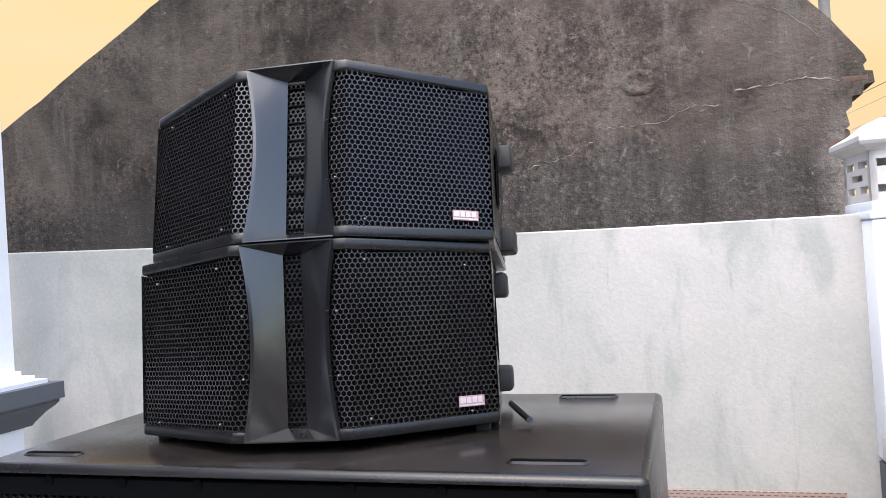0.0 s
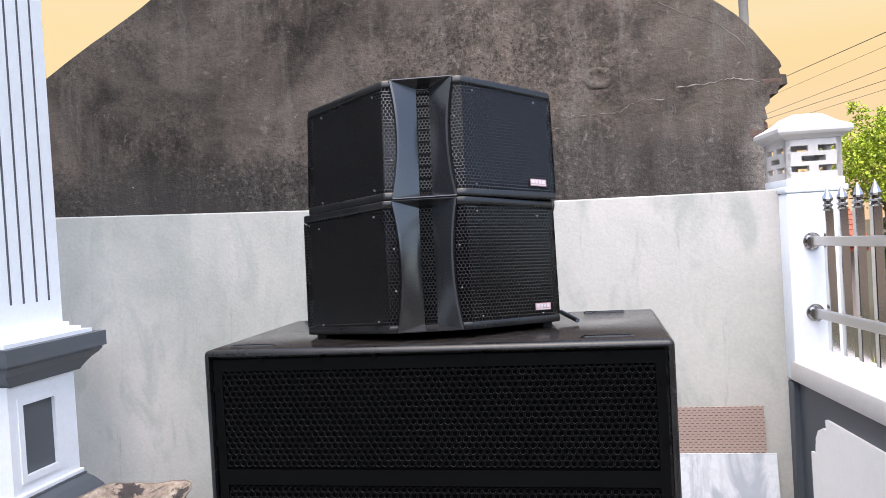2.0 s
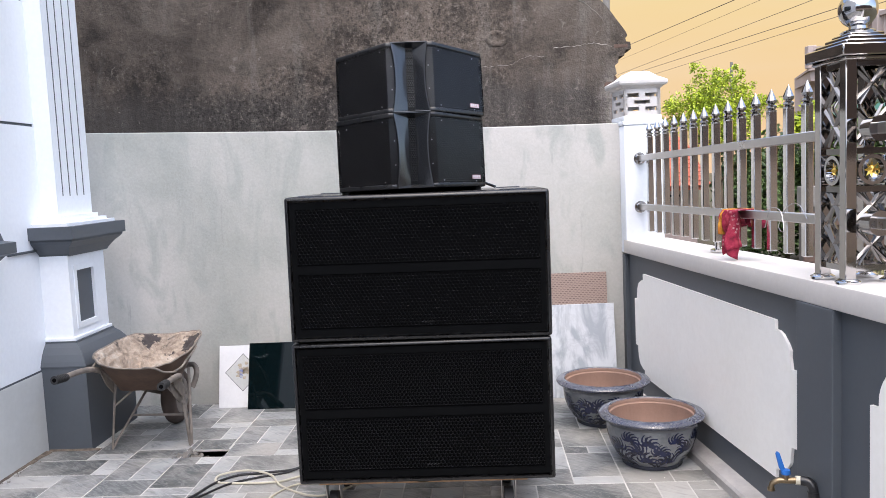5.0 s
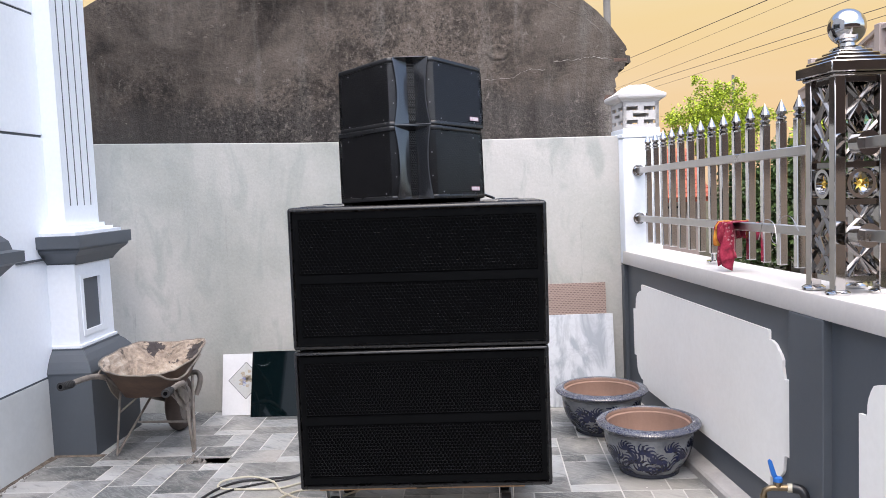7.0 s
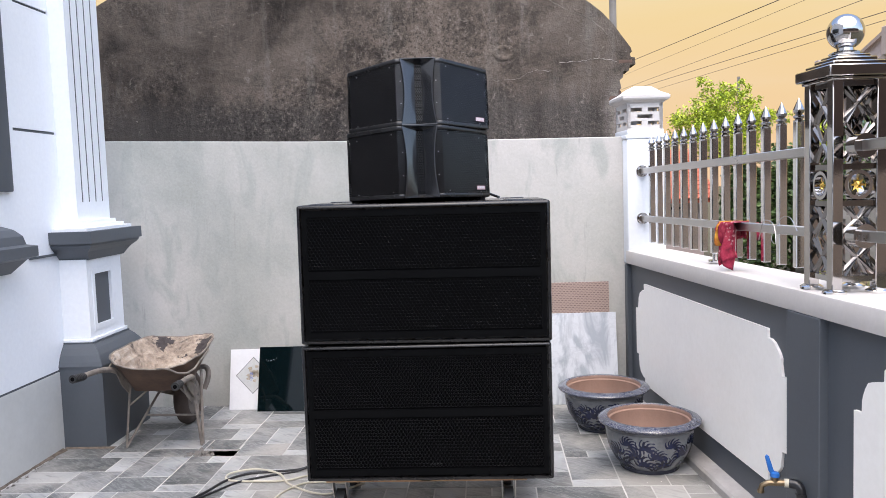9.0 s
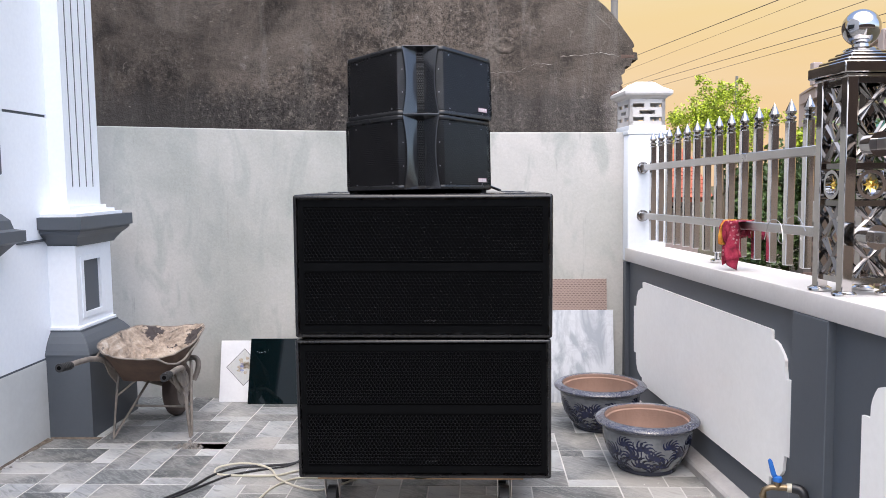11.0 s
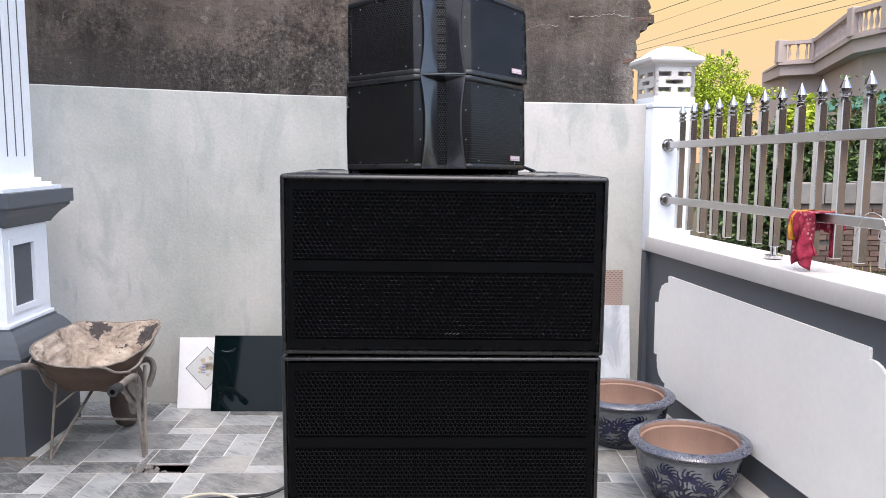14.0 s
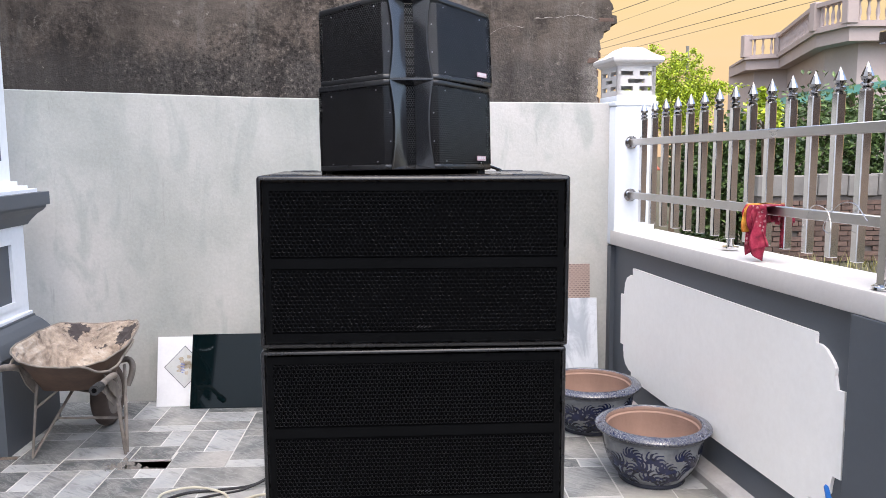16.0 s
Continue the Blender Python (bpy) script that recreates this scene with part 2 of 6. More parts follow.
def plaster_mat():
    m, nt, N, L, P = nodes_of("stained lime-washed cement render")
    co = N.new("ShaderNodeTexCoord").outputs["Object"]
    big = noise_tex(N, L, co, 1.3, 5, 0.55, dist=0.3)
    wipe = noise_tex(N, L, co, 3.0, 4, 0.55, (2.2, 1, 0.8), dist=0.8)
    drip = noise_tex(N, L, co, 9.0, 5, 0.6, (2.0, 1, 0.22))
    fine = noise_tex(N, L, co, 70, 4, 0.6)
    c = ramp(N, L, big, [(0.32, (0.338, 0.348, 0.318)), (0.52, (0.442, 0.437, 0.408)), (0.70, (0.535, 0.510, 0.482))])
    c = mix(N, L, ramp(N, L, wipe, [(0.54, 0.0), (0.70, 0.62)]), c, (0.30, 0.32, 0.295))
    c = mix(N, L, ramp(N, L, drip, [(0.66, 0.0), (0.74, 0.45)]), c, (0.25, 0.25, 0.235))
    c = mix(N, L, 0.12, c, fine)
    L.new(c, P.inputs["Base Color"])
    P.inputs["Roughness"].default_value = 0.85
    P.inputs["Specular IOR Level"].default_value = 0.3
    bump(N, L, P, mix(N, L, 0.3, fine, wipe), 0.25, 0.006)
    return m


def stone_mat(name, tones):
    m, nt, N, L, P = nodes_of(name)
    co = N.new("ShaderNodeTexCoord").outputs["Object"]
    rnd = N.new("ShaderNodeObjectInfo").outputs["Random"]
    isl = N.new("ShaderNodeNewGeometry").outputs["Random Per Island"]
    off = N.new("ShaderNodeMath")
    off.operation = "MULTIPLY"
    off.inputs[1].default_value = 40.0
    L.new(rnd, off.inputs[0])
    shift = N.new("ShaderNodeVectorMath")
    L.new(co, shift.inputs[0])
    L.new(off.outputs[0], shift.inputs[1])
    co = shift.outputs[0]
    both = N.new("ShaderNodeMath")
    both.operation = "ADD"
    L.new(rnd, both.inputs[0])
    L.new(isl, both.inputs[1])
    fr = N.new("ShaderNodeMath")
    fr.operation = "FRACT"
    L.new(both.outputs[0], fr.inputs[0])
    tone = ramp(N, L, fr.outputs[0], tones)
    turn = N.new("ShaderNodeMapping")
    turn.inputs["Rotation"].default_value = (0, 0, 0.62)
    L.new(co, turn.inputs[0])
    vein = noise_tex(N, L, turn.outputs[0], 6, 7, 0.65, (1.0, 4.5, 1.0), dist=0.9)
    cloud = noise_tex(N, L, co, 3, 5, 0.6, dist=0.6)
    dirt = noise_tex(N, L, co, 1.2, 6, 0.65)
    fine = noise_tex(N, L, co, 90, 3, 0.6)
    c = mix(N, L, 1.0, tone, ramp(N, L, cloud, [(0.32, 0.62), (0.68, 1.2)]), "MULTIPLY")
    c = mix(N, L, ramp(N, L, vein, [(0.475, 0.0), (0.52, 0.38), (0.565, 0.0)]), c, (0.40, 0.40, 0.39))
    c = mix(N, L, ramp(N, L, vein, [(0.34, 0.6), (0.46, 0.0)]), c, (0.062, 0.067, 0.064))
    c = mix(N, L, ramp(N, L, dirt, [(0.54, 0.0), (0.72, 0.55)]), c, (0.40, 0.37, 0.34))
    # pale dust lying across the joints
    where = N.new("ShaderNodeNewGeometry").outputs["Position"]
    film_ = ramp(N, L, noise_tex(N, L, where, 1.7, 6, 0.62, dist=0.4), [(0.46, 0.0), (0.62, 0.65)])
    c = mix(N, L, film_, c, (0.40, 0.385, 0.36))
    L.new(c, P.inputs["Base Color"])
    L.new(ramp(N, L, dirt, [(0.3, 0.38), (0.7, 0.65)]), P.inputs["Roughness"])
    bump(N, L, P, mix(N, L, 0.5, fine, vein), 0.15, 0.003)
    return m


def pot_mat(name, scale, lo, hi, lift=1.0):
    m, nt, N, L, P = nodes_of(name)
    co = N.new("ShaderNodeTexCoord").outputs["Object"]
    vo = N.new("ShaderNodeTexVoronoi")
    vo.inputs["Scale"].default_value = scale
    L.new(co, vo.inputs["Vector"])
    mul = N.new("ShaderNodeMath")
    mul.operation = "MULTIPLY"
    mul.inputs[1].default_value = 34.0
    L.new(vo.outputs["Distance"], mul.inputs[0])
    sn = N.new("ShaderNodeMath")
    sn.operation = "SINE"
    L.new(mul.outputs[0], sn.inputs[0])
    arcs = ramp(N, L, sn.outputs[0], [(0.50, 1.0), (0.85, 0.0)])
    blot = noise_tex(N, L, co, scale * 0.85, 5, 0.6, dist=0.6)
    area = ramp(N, L, blot, [(lo, 0.0), (hi, 1.0)])
    # crests of brushed arcs over solid dark hollows
    sub = N.new("ShaderNodeVectorMath")
    sub.operation = "SUBTRACT"
    L.new(co, sub.inputs[0])
    L.new(vo.outputs["Position"], sub.inputs[1])
    sz = N.new("ShaderNodeSeparateXYZ")
    L.new(sub.outputs[0], sz.inputs[0])
    crest = N.new("ShaderNodeMapRange")
    crest.inputs["From Min"].default_value, crest.inputs["From Max"].default_value = -0.02, 0.012
    L.new(sz.outputs["Z"], crest.inputs["Value"])
    stroke = mix(N, L, crest.outputs[0], ramp(N, L, noise_tex(N, L, co, scale * 3, 4, 0.6), [(0.35, 0.25), (0.6, 1.0)]), arcs)
    fill = mix(N, L, 1.0, area, stroke, "MULTIPLY")
    tone = noise_tex(N, L, co, 25, 4, 0.6)
    pale = mix(N, L, tone, tuple(q * lift for q in (0.17, 0.178, 0.18)), tuple(q * lift for q in (0.33, 0.335, 0.335)))
    blue = mix(N, L, tone, (0.005, 0.008, 0.028), (0.014, 0.022, 0.075))
    L.new(mix(N, L, fill, pale, blue), P.inputs["Base Color"])
    P.inputs["Roughness"].default_value = 0.15
    bump(N, L, P, tone, 0.08, 0.002)
    return m


def marble_mat():
    m, nt, N, L, P = nodes_of("white veined marble tile")
    co = N.new("ShaderNodeTexCoord").outputs["Object"]
    a = noise_tex(N, L, co, 2.5, 7, 0.6, (1.3, 1, 0.7), dist=2.5)
    b = noise_tex(N, L, co, 6, 6, 0.6, dist=1.5)
    c = mix(N, L, ramp(N, L, a, [(0.40, 0.75), (0.52, 0.0)]), (0.60, 0.63, 0.675), (0.30, 0.335, 0.39))
    c = mix(N, L, ramp(N, L, b, [(0.48, 0.0), (0.52, 0.22), (0.56, 0.0)]), c, (0.36, 0.38, 0.42))
    L.new(c, P.inputs["Base Color"])
    P.inputs["Roughness"].default_value = 0.18
    return m


def hatch_mat():
    m, nt, N, L, P = nodes_of("brown woven-pattern tile back")
    co = N.new("ShaderNodeTexCoord").outputs["Object"]
    w = N.new("ShaderNodeTexBrick")
    w.inputs["Scale"].default_value = 21
    w.inputs["Color1"].default_value, w.inputs["Color2"].default_value = (0.060, 0.034, 0.030, 1), (0.115, 0.070, 0.060, 1)
    w.inputs["Mortar"].default_value, w.inputs["Mortar Size"].default_value = (0.32, 0.24, 0.21, 1), 0.10
    mp = N.new("ShaderNodeMapping")
    mp.inputs["Rotation"].default_value = (radians(90), 0, 0)
    L.new(co, mp.inputs[0])
    L.new(mp.outputs[0], w.inputs["Vector"])
    n = noise_tex(N, L, co, 6, 5, 0.6)
    L.new(mix(N, L, ramp(N, L, n, [(0.55, 0.0), (0.75, 0.5)]), w.outputs["Color"], (0.36, 0.30, 0.26)), P.inputs["Base Color"])
    P.inputs["Roughness"].default_value = 0.75
    bump(N, L, P, w.outputs["Fac"], 0.4, 0.002)
    return m


def cloth_mat():
    m, nt, N, L, P = nodes_of("crimson cloth with a pale pink print")
    co = N.new("ShaderNodeTexCoord").outputs["Object"]
    big = noise_tex(N, L, co, 22, 4, 0.6)
    c = ramp(N, L, big, [(0.35, (0.13, 0.004, 0.018)), (0.52, (0.29, 0.012, 0.045)), (0.70, (0.42, 0.055, 0.085))])
    vo = N.new("ShaderNodeTexVoronoi")
    vo.inputs["Scale"].default_value = 62
    L.new(co, vo.inputs["Vector"])
    dots = mix(N, L, 1.0, ramp(N, L, vo.outputs["Distance"], [(0.28, 1.0), (0.42, 0.0)]), ramp(N, L, noise_tex(N, L, co, 9, 3, 0.5), [(0.50, 0.0), (0.58, 0.85)]), "MULTIPLY")
    c = mix(N, L, dots, c, (0.58, 0.33, 0.34))
    L.new(c, P.inputs["Base Color"])
    P.inputs["Roughness"].default_value = 0.85
    bump(N, L, P, noise_tex(N, L, co, 260, 3, 0.6), 0.3, 0.002)
    return m


def mud_mat():
    m, nt, N, L, P = nodes_of("dried cement and mud inside the tray")
    co = N.new("ShaderNodeTexCoord").outputs["Object"]
    a = noise_tex(N, L, co, 7, 9, 0.74, dist=0.5)
    b = noise_tex(N, L, co, 40, 6, 0.7)
    c = ramp(N, L, a, [(0.34, (0.07, 0.06, 0.055)), (0.40, (0.22, 0.175, 0.14)), (0.52, (0.36, 0.29, 0.23)), (0.64, (0.48, 0.42, 0.36))])
    c = mix(N, L, ramp(N, L, b, [(0.55, 0.0), (0.7, 0.5)]), c, (0.52, 0.45, 0.38))
    # bare patches where the crust has broken away
    wob = mix(N, L, 0.16, co, N.new("ShaderNodeTexNoise").outputs["Color"], "ADD")
    for spot, rad in (((-0.07, 0.42, 0.635), 0.050), ((0.22, 0.37, 0.60), 0.075), ((0.07, 0.33, 0.55), 0.035)):
        dn = N.new("ShaderNodeVectorMath")
        dn.operation = "DISTANCE"
        L.new(wob, dn.inputs[0])
        dn.inputs[1].default_value = spot
        rg = mix(N, L, 0.6, dn.outputs["Value"], mix(N, L, 1.0, dn.outputs["Value"], ramp(N, L, b, [(0.35, 0.4), (0.65, 1.6)]), "MULTIPLY"))
        c = mix(N, L, ramp(N, L, rg, [(rad * 0.85, 1.0), (rad * 1.05, 0.0)]), c, (0.05, 0.042, 0.042))
    L.new(c, P.inputs["Base Color"])
    P.inputs["Roughness"].default_value = 0.95
    bump(N, L, P, mix(N, L, 0.5, a, b), 0.8, 0.012)
    return m


GABLE, PLASTER, MARBLE, HATCH, MUD = gable_mat(), plaster_mat(), marble_mat(), hatch_mat(), mud_mat()
RED = cloth_mat()
STONE = stone_mat("dark grey slate-look floor tile", [(0.0, (0.078, 0.085, 0.088)), (0.5, (0.122, 0.130, 0.134)), (1.0, (0.20, 0.207, 0.213))])
STONE_L = stone_mat("pale grey slate-look floor tile", [(0.0, (0.25, 0.262, 0.272)), (0.5, (0.34, 0.354, 0.366)), (1.0, (0.44, 0.448, 0.456))])
POTGLAZE = surf("pale grey-blue crackled glaze", (0.15, 0.16, 0.18), 0.16, var=0.4, coarse=11, fine=70, relief=0.04, depth=0.001, tint=(0.30, 0.31, 0.315))
POTRIM = pot_mat("speckled blue-grey glaze", 42.0, 0.24, 0.32, 1.05)
TERRA = surf("unglazed terracotta", (0.25, 0.16, 0.125), 0.8, var=0.25, coarse=6, fine=60, relief=0.25, stretch=(1, 1, 0.3))


def sky_mat():
    m, nt, N, L, P = nodes_of("evening sky")
    e = N.new("ShaderNodeEmission")
    co = N.new("ShaderNodeTexCoord").outputs["Generated"]
    sep = N.new("ShaderNodeSeparateXYZ")
    L.new(co, sep.inputs[0])
    n = noise_tex(N, L, co, 3, 4, 0.5, (1, 1, 3))
    c = ramp(N, L, sep.outputs["Z"], [(0.0, (0.95, 0.57, 0.32)), (0.12, (0.96, 0.65, 0.34)), (0.35, (0.96, 0.74, 0.38)), (1.0, (0.96, 0.78, 0.46))])
    L.new(mix(N, L, ramp(N, L, n, [(0.35, 0.0), (0.75, 0.45)]), c, (0.97, 0.80, 0.62)), e.inputs["Color"])
    e.inputs["Strength"].default_value = 0.30
    L.new(e.outputs[0], nt.nodes["Material Output"].inputs["Surface"])
    return m


SKYM = sky_mat()


# ---- building helpers ----
def raw(name, verts, faces, material, parent=None, label="", smooth=False):
    me = bpy.data.meshes.new(name)
    me.from_pydata([tuple(v) for v in verts], [], faces)
    me.update()
    for m in material if isinstance(material, (list, tuple)) else (material,):
        me.materials.append(m)
    if smooth:
        me.polygons.foreach_set("use_smooth", [True] * len(me.polygons))
    ob = new(name, me)
    ob.parent = parent
    if label:
        tagged(ob, label)
    return ob


def part(name, bm, material, parent, label="", smooth=False):
    bmesh.ops.recalc_face_normals(bm, faces=bm.faces)
    me = bpy.data.meshes.new(name)
    bm.to_mesh(me)
    bm.free()
    me.materials.append(material)
    if smooth:
        me.polygons.foreach_set("use_smooth", [True] * len(me.polygons))
        me.set_sharp_from_angle(angle=radians(40))
    ob = new(name, me)
    ob.parent = parent
    if label:
        tagged(ob, label)
    return ob


def thing(name, m, label, category, group="", kind=""):
    ob = new(name)
    ob.matrix_basis = m
    ob.empty_display_size = 0.1
    return tagged(ob, label, category, group, kind)


def bm_box(x0, x1, y0, y1, z0, z1, bevel=0.0, seg=2, bm=None, fn=None):
    bm = bm or bmesh.new()
    vs = [bm.verts.new((x, y, z)) for z in (z0, z1) for y in (y0, y1) for x in (x0, x1)]
    fs = [bm.faces.new([vs[i] for i in f]) for f in ((0, 2, 3, 1), (4, 5, 7, 6), (0, 1, 5, 4), (1, 3, 7, 5), (3, 2, 6, 7), (2, 0, 4, 6))]
    if bevel:
        es = list({e for f in fs for e in f.edges})
        bmesh.ops.bevel(bm, geom=es, offset=bevel, segments=seg, affect="EDGES", profile=0.5)
    if fn:
        for v in bm.verts:
            v.co = fn(v.co)
    return bm


def box(name, x0, x1, y0, y1, z0, z1, material, parent=None, bevel=0.0, label="", fn=None, seg=2):
    return part(name, bm_box(x0, x1, y0, y1, z0, z1, bevel, seg, None, fn), material, parent, label, smooth=bevel > 0)


def bm_prism(outline, a0, a1, axis="y", bm=None, bevel=0.0):
    """Extrude a 2D outline between two values on the given axis."""
    bm = bm or bmesh.new()

    def place(p, a):
        return {"x": (a, p[0], p[1]), "y": (p[0], a, p[1]), "z": (p[0], p[1], a)}[axis]
    lo = [bm.verts.new(place(p, a0)) for p in outline]
    hi = [bm.verts.new(place(p, a1)) for p in outline]
    n = len(outline)
    faces = [bm.faces.new(lo), bm.faces.new(hi[::-1])] + [bm.faces.new((lo[i], hi[i], hi[(i + 1) % n], lo[(i + 1) % n])) for i in range(n)]
    if bevel:
        bmesh.ops.recalc_face_normals(bm, faces=faces)
        bmesh.ops.bevel(bm, geom=list({e for f in faces for e in f.edges}), offset=bevel, segments=2, affect="EDGES", profile=0.5)
    return bm


def bm_lathe(profile, seg=48, bm=None, at=(0, 0, 0)):
    bm = bm or bmesh.new()
    rings = []
    for r, z in profile:
        if r < 1e-5:
            rings.append([bm.verts.new((at[0], at[1], at[2] + z))])
        else:
            rings.append([bm.verts.new((at[0] + r * math.cos(2 * math.pi * i / seg), at[1] + r * math.sin(2 * math.pi * i / seg), at[2] + z)) for i in range(seg)])
    for a, b in zip(rings, rings[1:]):
        for i in range(seg):
            j = (i + 1) % seg
            q = [a[i % len(a)], a[j % len(a)], b[j % len(b)], b[i % len(b)]]
            q = [v for k, v in enumerate(q) if v not in q[:k]]
            if len(q) > 2:
                bm.faces.new(q)
    return bm


def smooth_path(points, per=6):
    """Points along a soft curve through the given ones."""
    P = [Vector(p) for p in points]
    if len(P) < 3:
        return P
    Q = [2 * P[0] - P[1]] + P + [2 * P[-1] - P[-2]]
    out = []
    for i in range(1, len(Q) - 2):
        for k in range(per):
            t = k / per
            a, b, c, d = Q[i - 1], Q[i], Q[i + 1], Q[i + 2]
            out.append(0.5 * (2 * b + (c - a) * t + (2 * a - 5 * b + 4 * c - d) * t * t + (3 * b - a - 3 * c + d) * t ** 3))
    return out + [P[-1]]


def bm_tube(points, radius, seg=10, bm=None, soft=0, cap=True):
    bm = bm or bmesh.new()
    P = smooth_path(points, soft) if soft else [Vector(p) for p in points]
    prev = None
    rings = []
    for i, p in enumerate(P):
        d = (P[min(i + 1, len(P) - 1)] - P[max(i - 1, 0)]).normalized()
        side = prev if prev is not None else (Vector((0, 0, 1)) if abs(d.z) < 0.9 else Vector((1, 0, 0)))
        side = (side - d * side.dot(d)).normalized()
        prev = side
        up = d.cross(side)
        r = radius[i] if isinstance(radius, (list, tuple)) else radius
        rings.append([bm.verts.new(p + r * (math.cos(2 * math.pi * k / seg) * side + math.sin(2 * math.pi * k / seg) * up)) for k in range(seg)])
    for a, b in zip(rings, rings[1:]):
        for k in range(seg):
            bm.faces.new((a[k], a[(k + 1) % seg], b[(k + 1) % seg], b[k]))
    if cap:
        bm.faces.new(rings[0][::-1])
        bm.faces.new(rings[-1])
    return bm


def tube(name, points, radius, material, parent=None, label="", seg=10, soft=0):
    return part(name, bm_tube(points, radius, seg, None, soft), material, parent, label, smooth=True)


# ---- ground, floor slab ----
OUT = 400.0
HOLE = (-1.635, -1.425, 2.405, 2.525)


def ground():
    bm = bmesh.new()
    xs = [-OUT, HOLE[0], HOLE[1], OUT]
    ys = [-OUT, HOLE[2], HOLE[3], OUT]
    g = [[bm.verts.new((x, y, -0.012)) for x in xs] for y in ys]
    for j in range(3):
        for i in range(3):
            if (i, j) != (1, 1):
                bm.faces.new((g[j][i], g[j][i + 1], g[j + 1][i + 1], g[j + 1][i]))
    rim = [g[1][1], g[1][2], g[2][2], g[2][1]]
    low = [bm.verts.new((v.co.x, v.co.y, -0.052)) for v in rim]
    for k in range(4):
        bm.faces.new((rim[k], rim[(k + 1) % 4], low[(k + 1) % 4], low[k]))
    bm.faces.new(low[::-1])
    return tagged(part("ground", bm, SOIL, None), "dry soil ground around the yard", "ground", kind="structure")


ground()
floor = thing("floor", pose(0, 0, 0), "grey slate-look tiles with pale joints, dusty", "floor", kind="structure")
bm = bmesh.new()
bm_prism([(HOLE[1], -4.0), (1.86, -4.0), (1.09, 3.46), (HOLE[1], 3.46)], -0.05, -0.0012, "z", bm)
for a, b, c, d in ((-2.52, HOLE[0], -4.0, 3.46), (HOLE[0], HOLE[1], -4.0, HOLE[2]), (HOLE[0], HOLE[1], HOLE[3], 3.46)):
    bm_box(a, b, c, d, -0.05, -0.0012, bm=bm)
part("joint_bed", bm, GROUT, floor, "pale cement joints")

# ---- back yard wall and the old gable behind it ----
wb = bm_prism([(-3.6, -0.05), (0.99, -0.05), (0.99, 1.767), (0.1, 1.779), (-1.15, 1.810), (-2.55, 1.861), (-3.6, 1.900)], 3.465, 3.62, "y", bevel=0.006)
tagged(part("wall_back", wb, PLASTER, None), "stained pale grey rendered yard wall", "wall", kind="structure")


def gable():
    """Old house end: a rendered gable with a broken brick edge."""
    rnd = random.Random(4)
    pts = [(-4.6, -0.02), (-4.6, 2.06)]
    x = -4.5
    while x < -1.05:
        pts.append((x, 2.08 + (x + 4.55) * 0.535 + rnd.uniform(-0.008, 0.008)))
        x += rnd.uniform(0.08, 0.2)
    pts += [(-0.95, 3.98), (-0.6, 3.80), (-0.2, 3.57), (0.2, 3.30), (0.5, 3.085), (0.66, 2.955), (0.78, 2.865), (0.86, 2.81), (0.95, 2.735), (1.03, 2.645), (1.09, 2.56), (1.13, 2.505), (1.155, 2.47),
            (1.165, 2.44), (1.15, 2.425), (1.155, 2.40), (1.185, 2.395), (1.19, 2.345), (1.15, 2.34), (1.14, 2.30), (1.10, 2.295), (1.095, 2.25), (1.07, 2.23), (1.082, 2.17), (1.06, 2.15), (1.072, 2.06), (1.05, 2.03), (1.065, 1.95), (1.055, 1.86), (1.075, 1.78), (1.06, -0.02)]
    bm = bm_prism(pts, 4.235, 4.44, "y")
    return part("wall_gable", bm, GABLE, None)


tagged(gable(), "old black-stained rendered gable with crumbling edge", "wall", kind="structure")
# broken bricks in the gable's edge
gb = bpy.data.objects["wall_gable"]
rnd = random.Random(8)
for z, x in ((2.075, 1.045), (2.345, 1.152)):
    ln = rnd.uniform(0.05, 0.10)
    bm = bm_box(x - ln, x + 0.018, 4.231, 4.36, z, z + 0.042, 0.012, 3)
    for v in bm.verts:
        v.co += Vector((rnd.uniform(-1, 1), rnd.uniform(0, 0.6), rnd.uniform(-1, 1))) * 0.006
    part("brick", bm, OLDBRICK, gb)
# raw brick ends show along the broken edge
for k in range(8):
    z = 1.80 + k * 0.062
    x = 1.062 + rnd.uniform(-0.012, 0.010)
    bm = bm_box(x - 0.05, x + 0.012, 4.241, 4.40, z, z + 0.050, 0.010, 2)
    for v in bm.verts:
        v.co += Vector((rnd.uniform(-1, 1), rnd.uniform(0, 0.6), rnd.uniform(-1, 1))) * 0.006
    part("brick", bm, OLDBRICK, gb)
# cracks and a patch of loose render
def crack(pts, w):
    bm = bmesh.new()
    P = smooth_path([(x, 0, z) for x, z in pts], 7)
    r2 = random.Random(len(pts))
    side = []
    for p in P:
        q = r2.choice((0.15, 0.5, 1.0, 1.6)) * w
        p.z += r2.uniform(-0.006, 0.006)
        side.append((bm.verts.new((p.x, 4.2335, p.z - q)), bm.verts.new((p.x + 0.002, 4.2325, p.z + q * 0.2)), bm.verts.new((p.x, 4.236, p.z + q))))
    for a, b in zip(side, side[1:]):
        bm.faces.new((a[0], b[0], b[1], a[1]))
        bm.faces.new((a[1], b[1], b[2], a[2]))
    return bm


